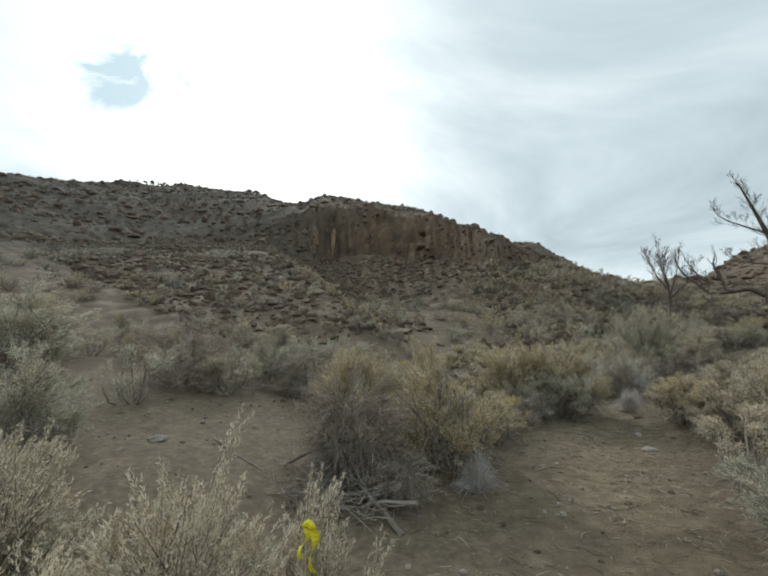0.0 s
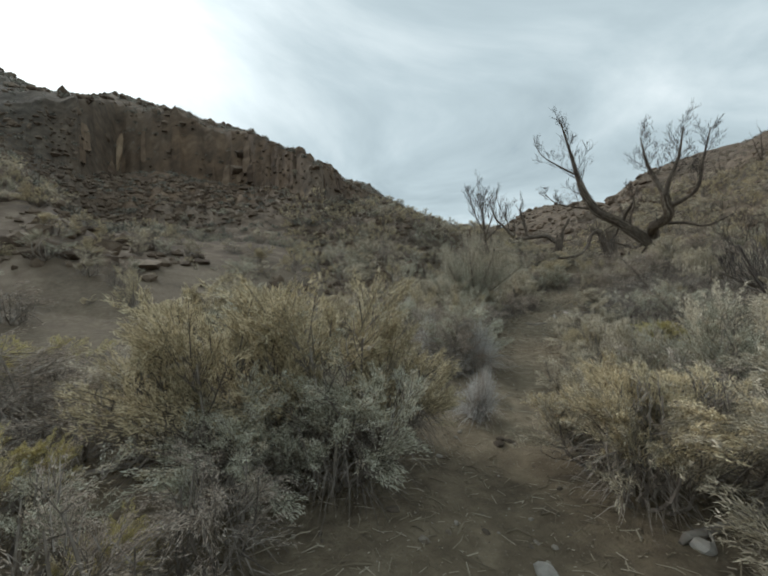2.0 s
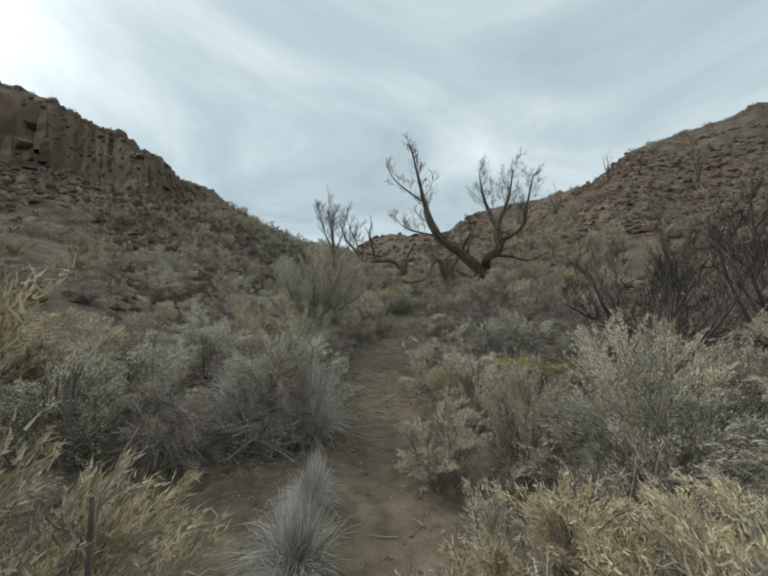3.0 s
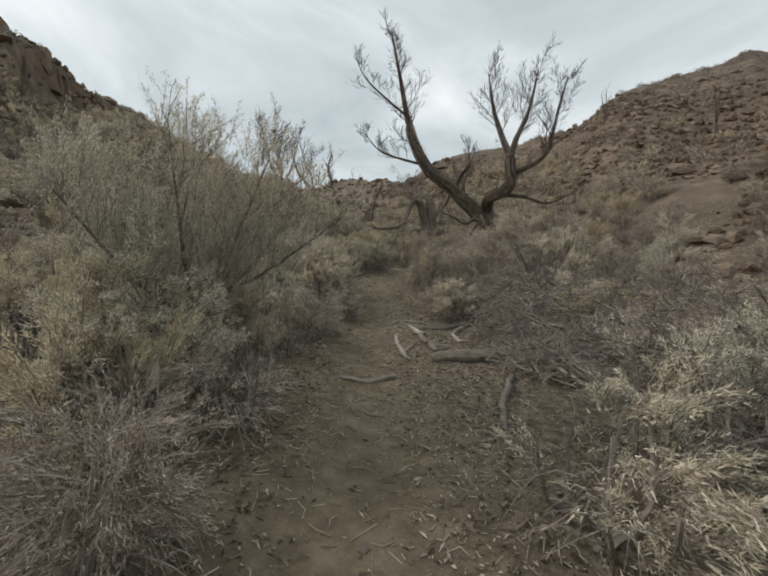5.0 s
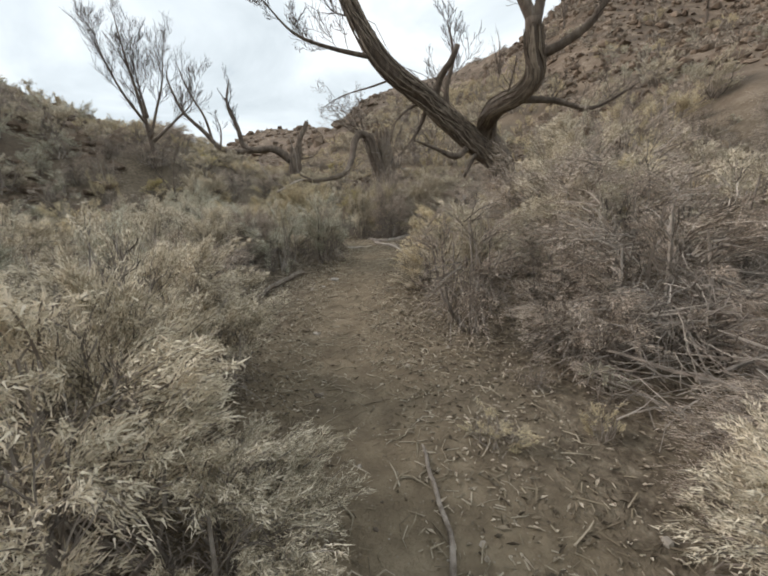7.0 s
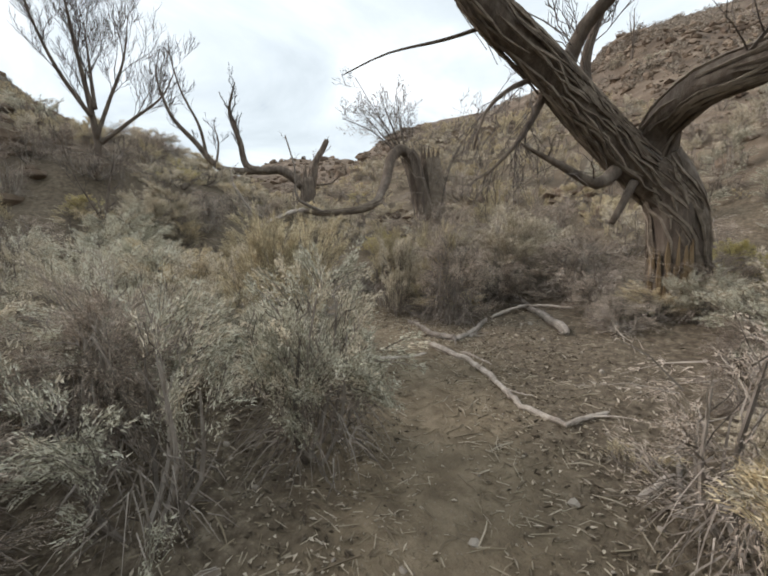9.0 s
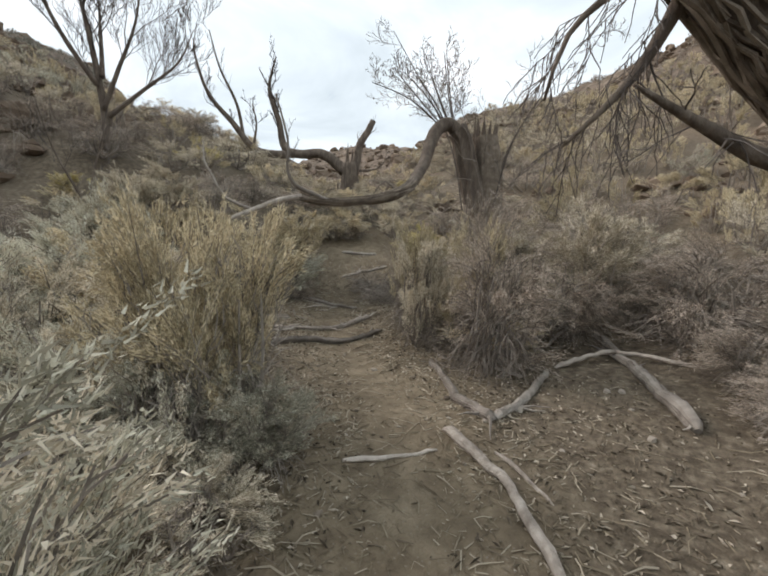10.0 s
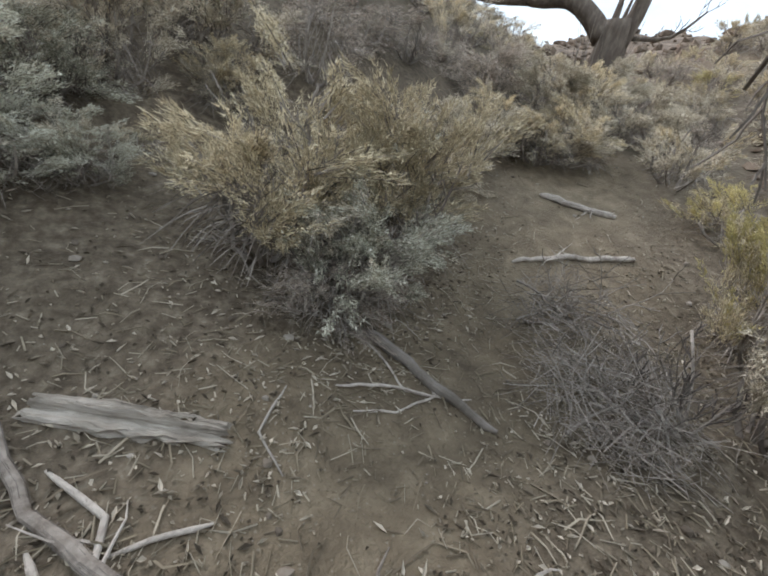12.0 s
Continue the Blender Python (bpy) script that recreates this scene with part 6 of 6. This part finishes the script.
def leaf_litter(seed, count):
    """Curled dead leaves and flakes of bark under the trees, joined."""
    nr = np.random.default_rng(seed)
    i = nr.integers(11, len(TRAIL) - 3, count)
    u = nr.random(count)[:, None]
    p = TRAIL[i] * (1 - u) + TRAIL[i + 1] * u + nr.normal(size=(count, 2)) * 1.2
    d = trail_distance(p[:, 0], p[:, 1])
    p = p[nr.random(count) < np.clip((d - 0.15) / 0.5, 0.06, 1)]
    n = len(p)
    a, t = nr.uniform(0, 6.28, n), nr.normal(0, 0.35, n)
    ln, wd = 0.008 + 0.028 * nr.random(n) ** 2.0, 0.003 + 0.007 * nr.random(n)
    way = np.stack([np.cos(a), np.sin(a), t], 1) * ln[:, None]
    side = np.stack([-np.sin(a), np.cos(a), nr.normal(0, 0.3, n)], 1) * wd[:, None]
    c = np.stack([p[:, 0], p[:, 1], ground_height(p[:, 0], p[:, 1]) + 0.008], 1)
    up = np.array([0, 0, 0.006])
    v = np.stack([c - way, c - side + up, c + way, c + side + up, c - way * 0.2 - up], 1).reshape(-1, 3)
    f = (np.array([(0, 1, 4), (1, 2, 4), (2, 3, 4), (3, 0, 4)])[None] + (np.arange(n) * 5)[:, None, None]).reshape(-1, 3)
    tagged(part("leaf_litter", (v, f), CHIPS), "curled dead leaves and bark flakes on soil", "litter", kind="stuff")


CHIPS = surface("dead_leaf", [(0.09, 0.072, 0.052), (0.25, 0.21, 0.155), (0.54, 0.48, 0.39)], scale=6, island=0.75, bump=0)
leaf_litter(12, 34000)
twig_litter(6, 4600)


def gravel(seed, count):
    """Pebbles on the bare soil, joined."""
    nr = np.random.default_rng(seed)
    i = nr.integers(0, len(TRAIL) - 3, count)
    u = nr.random(count)
    p = TRAIL[i] * (1 - u)[:, None] + TRAIL[i + 1] * u[:, None] + nr.normal(size=(count, 2)) * 2.2
    p[: count // 2] = np.array([-2.0, 6.0]) + nr.normal(size=(count // 2, 2)) * np.array([3.5, 3.5])
    s = 0.006 + 0.034 * nr.random(count) ** 5
    z = ground_height(p[:, 0], p[:, 1])
    form = ICO_V[None] * nr.uniform(0.7, 1.2, (count, 12, 1)) * (s[:, None] * nr.uniform(0.7, 1.3, (count, 3)) * np.array([1, 1, 0.65]))[:, None]
    v = (form + np.stack([p[:, 0], p[:, 1], z + s * 0.1], 1)[:, None]).reshape(-1, 3)
    f = (ICO_F[None] + (np.arange(count) * 12)[:, None, None]).reshape(-1, 3)
    tagged(part("gravel", (v, f), PEBBLE), "small brown and grey pebbles on soil", "gravel", kind="stuff")


PEBBLE = surface("pebble", [(0.10, 0.08, 0.06), (0.19, 0.155, 0.12), (0.31, 0.275, 0.23)], scale=9, island=0.7, bump=0.2)
gravel(8, 6000)


def rock_column(az, r, wide, tall, lean, seed, material, label):
    """One basalt rock of the cliff."""
    rng = random.Random(seed)
    a = radians(az)
    x, y = O[0] + math.sin(a) * r, O[1] + math.cos(a) * r
    z = gz(x, y)
    v, f, m, n = [], [], 7, 6
    rim = [rng.uniform(0.75, 1.2) for _ in range(m)]
    for i in range(n + 1):
        u = i / n
        k = (1 - 0.35 * u ** 2) * rng.uniform(0.9, 1.1)
        for j in range(m):
            w = 2 * math.pi * j / m
            v.append((math.cos(w) * wide * rim[j] * k + lean * u * tall, math.sin(w) * wide * rim[j] * k + 0.6 * u * tall, -3.2 + u * tall + rng.uniform(-0.2, 0.2)))
    for i in range(n):
        for j in range(m):
            q = i * m
            f.append((q + j, q + (j + 1) % m, q + m + (j + 1) % m, q + m + j))
    f.append(tuple(n * m + j for j in range(m)))
    ob = part("basalt_rock", (v, f), material)
    ob.matrix_world = Matrix.Translation((x, y, z)) @ Matrix.Rotation(-a, 4, "Z")
    tagged(ob, label, "rock", "rocks of the cliff")




def cliff_foot(u, tall=False):
    """How far the foot of the cliff lies, along its length, or how high the hill is over it."""
    az = -20 + 41 * u
    top, rise, start = (np.interp(az, [c[0] for c in CREST], [c[k] for c in CREST]) for k in (1, 2, 3))
    return float(top * math.tan(radians(rise)) if tall else start + 0.455 * (top - start))


pillar_rng = random.Random(70)
for k in range(92):
    rock_column(-20 + 41 * k / 91 + pillar_rng.uniform(-0.4, 0.4), cliff_foot(k / 91) + 2.0 * pillar_rng.random(), pillar_rng.uniform(0.5, 1.3), pillar_rng.uniform(0.02, 0.07) * cliff_foot(k / 91, True) + 3.2, pillar_rng.uniform(-0.08, 0.08), 200 + k, CLIFF_ROCK, "dark brown basalt rock of the cliff")
for k, az in enumerate((-11.6, -11.0, -10.3)):
    rock_column(az, cliff_foot(0.22) - 0.8 - 0.5 * k, 0.7, 8.0 - k, 0.2, 300 + k, CLIFF_PALE, "pale tan slab leaning on the cliff")


def far_brush(seed, count, az, r, size, mat, name, label):
    """Low brush far up the slopes, joined."""
    nr = np.random.default_rng(seed)
    a, d = np.radians(nr.uniform(*az, count)), np.sqrt(nr.uniform(r[0] ** 2, r[1] ** 2, count))
    x, y = O[0] + np.sin(a) * d, O[1] + np.cos(a) * d
    keep = trail_distance(x, y) > 14
    x, y = x[keep], y[keep]
    count = len(x)
    z = ground_height(x, y)
    per = 64
    s = nr.uniform(*size, count)
    w = np.repeat(np.arange(count), per)
    way = unit(nr.normal(size=(len(w), 3)) + np.array([0, 0, 0.9]))
    way[:, 2] = np.abs(way[:, 2])
    base = np.stack([x, y, z], 1)[w] + way * (s[w] * nr.uniform(0.1, 0.75, len(w)))[:, None] * np.array([1, 1, 0.7])
    tagged(part(name, leaf_quads(nr, base, unit(way + nr.normal(size=way.shape) * 0.5), s[w] * 0.26, s[w] * 0.10), mat), label, "shrubs", kind="stuff")


far_brush(31, 5200, (-75, 34), (22, 140), (0.35, 0.95), LEAF["hill"], "hillside_brush", "scattered grey-green brush over the far hillside")
far_brush(32, 2400, (36, 115), (24, 80), (0.35, 0.85), LEAF["slope"], "slope_brush", "withered brush scattered over the stony slope")


def ribbon_flag():
    """A knotted strip of yellow flagging tape on a shrub, with two loose tails."""
    x, y, z = -0.210, 1.264, 0.919
    tape = surface("yellow_tape", [(0.6, 0.5, 0.02), (0.75, 0.65, 0.03), (0.8, 0.72, 0.05)], bump=0, rough=0.4)
    ob = thing("flagging_tape", "bright yellow flagging tape knotted on a dry shrub", "tape", at=Matrix.Translation((x, y, z)))
    knot = Geo()
    knot.tube([(-0.018, 0, 0.002), (-0.004, 0.004, 0.008), (0.01, 0, 0.0), (0.02, -0.002, -0.006)], [0.006, 0.013, 0.012, 0.005], 7)
    part("knot", knot.out(), tape, ob)
    for way, drop in ((0.016, 0.125), (-0.012, 0.085)):
        v = []
        for i in range(11):
            u = i / 10
            for side in (-1, 1):
                v.append((way * (0.4 + u) + 0.012 * math.sin(u * 6) + side * 0.014 * math.cos(u * 2.6), side * 0.012 * math.sin(u * 2.6) - 0.01 * u, -drop * u))
        tail = part("tail", (v, [(2 * i, 2 * i + 1, 2 * i + 3, 2 * i + 2) for i in range(10)]), tape, ob)
        tail.modifiers.new("thickness", "SOLIDIFY").thickness = 0.001


ribbon_flag()
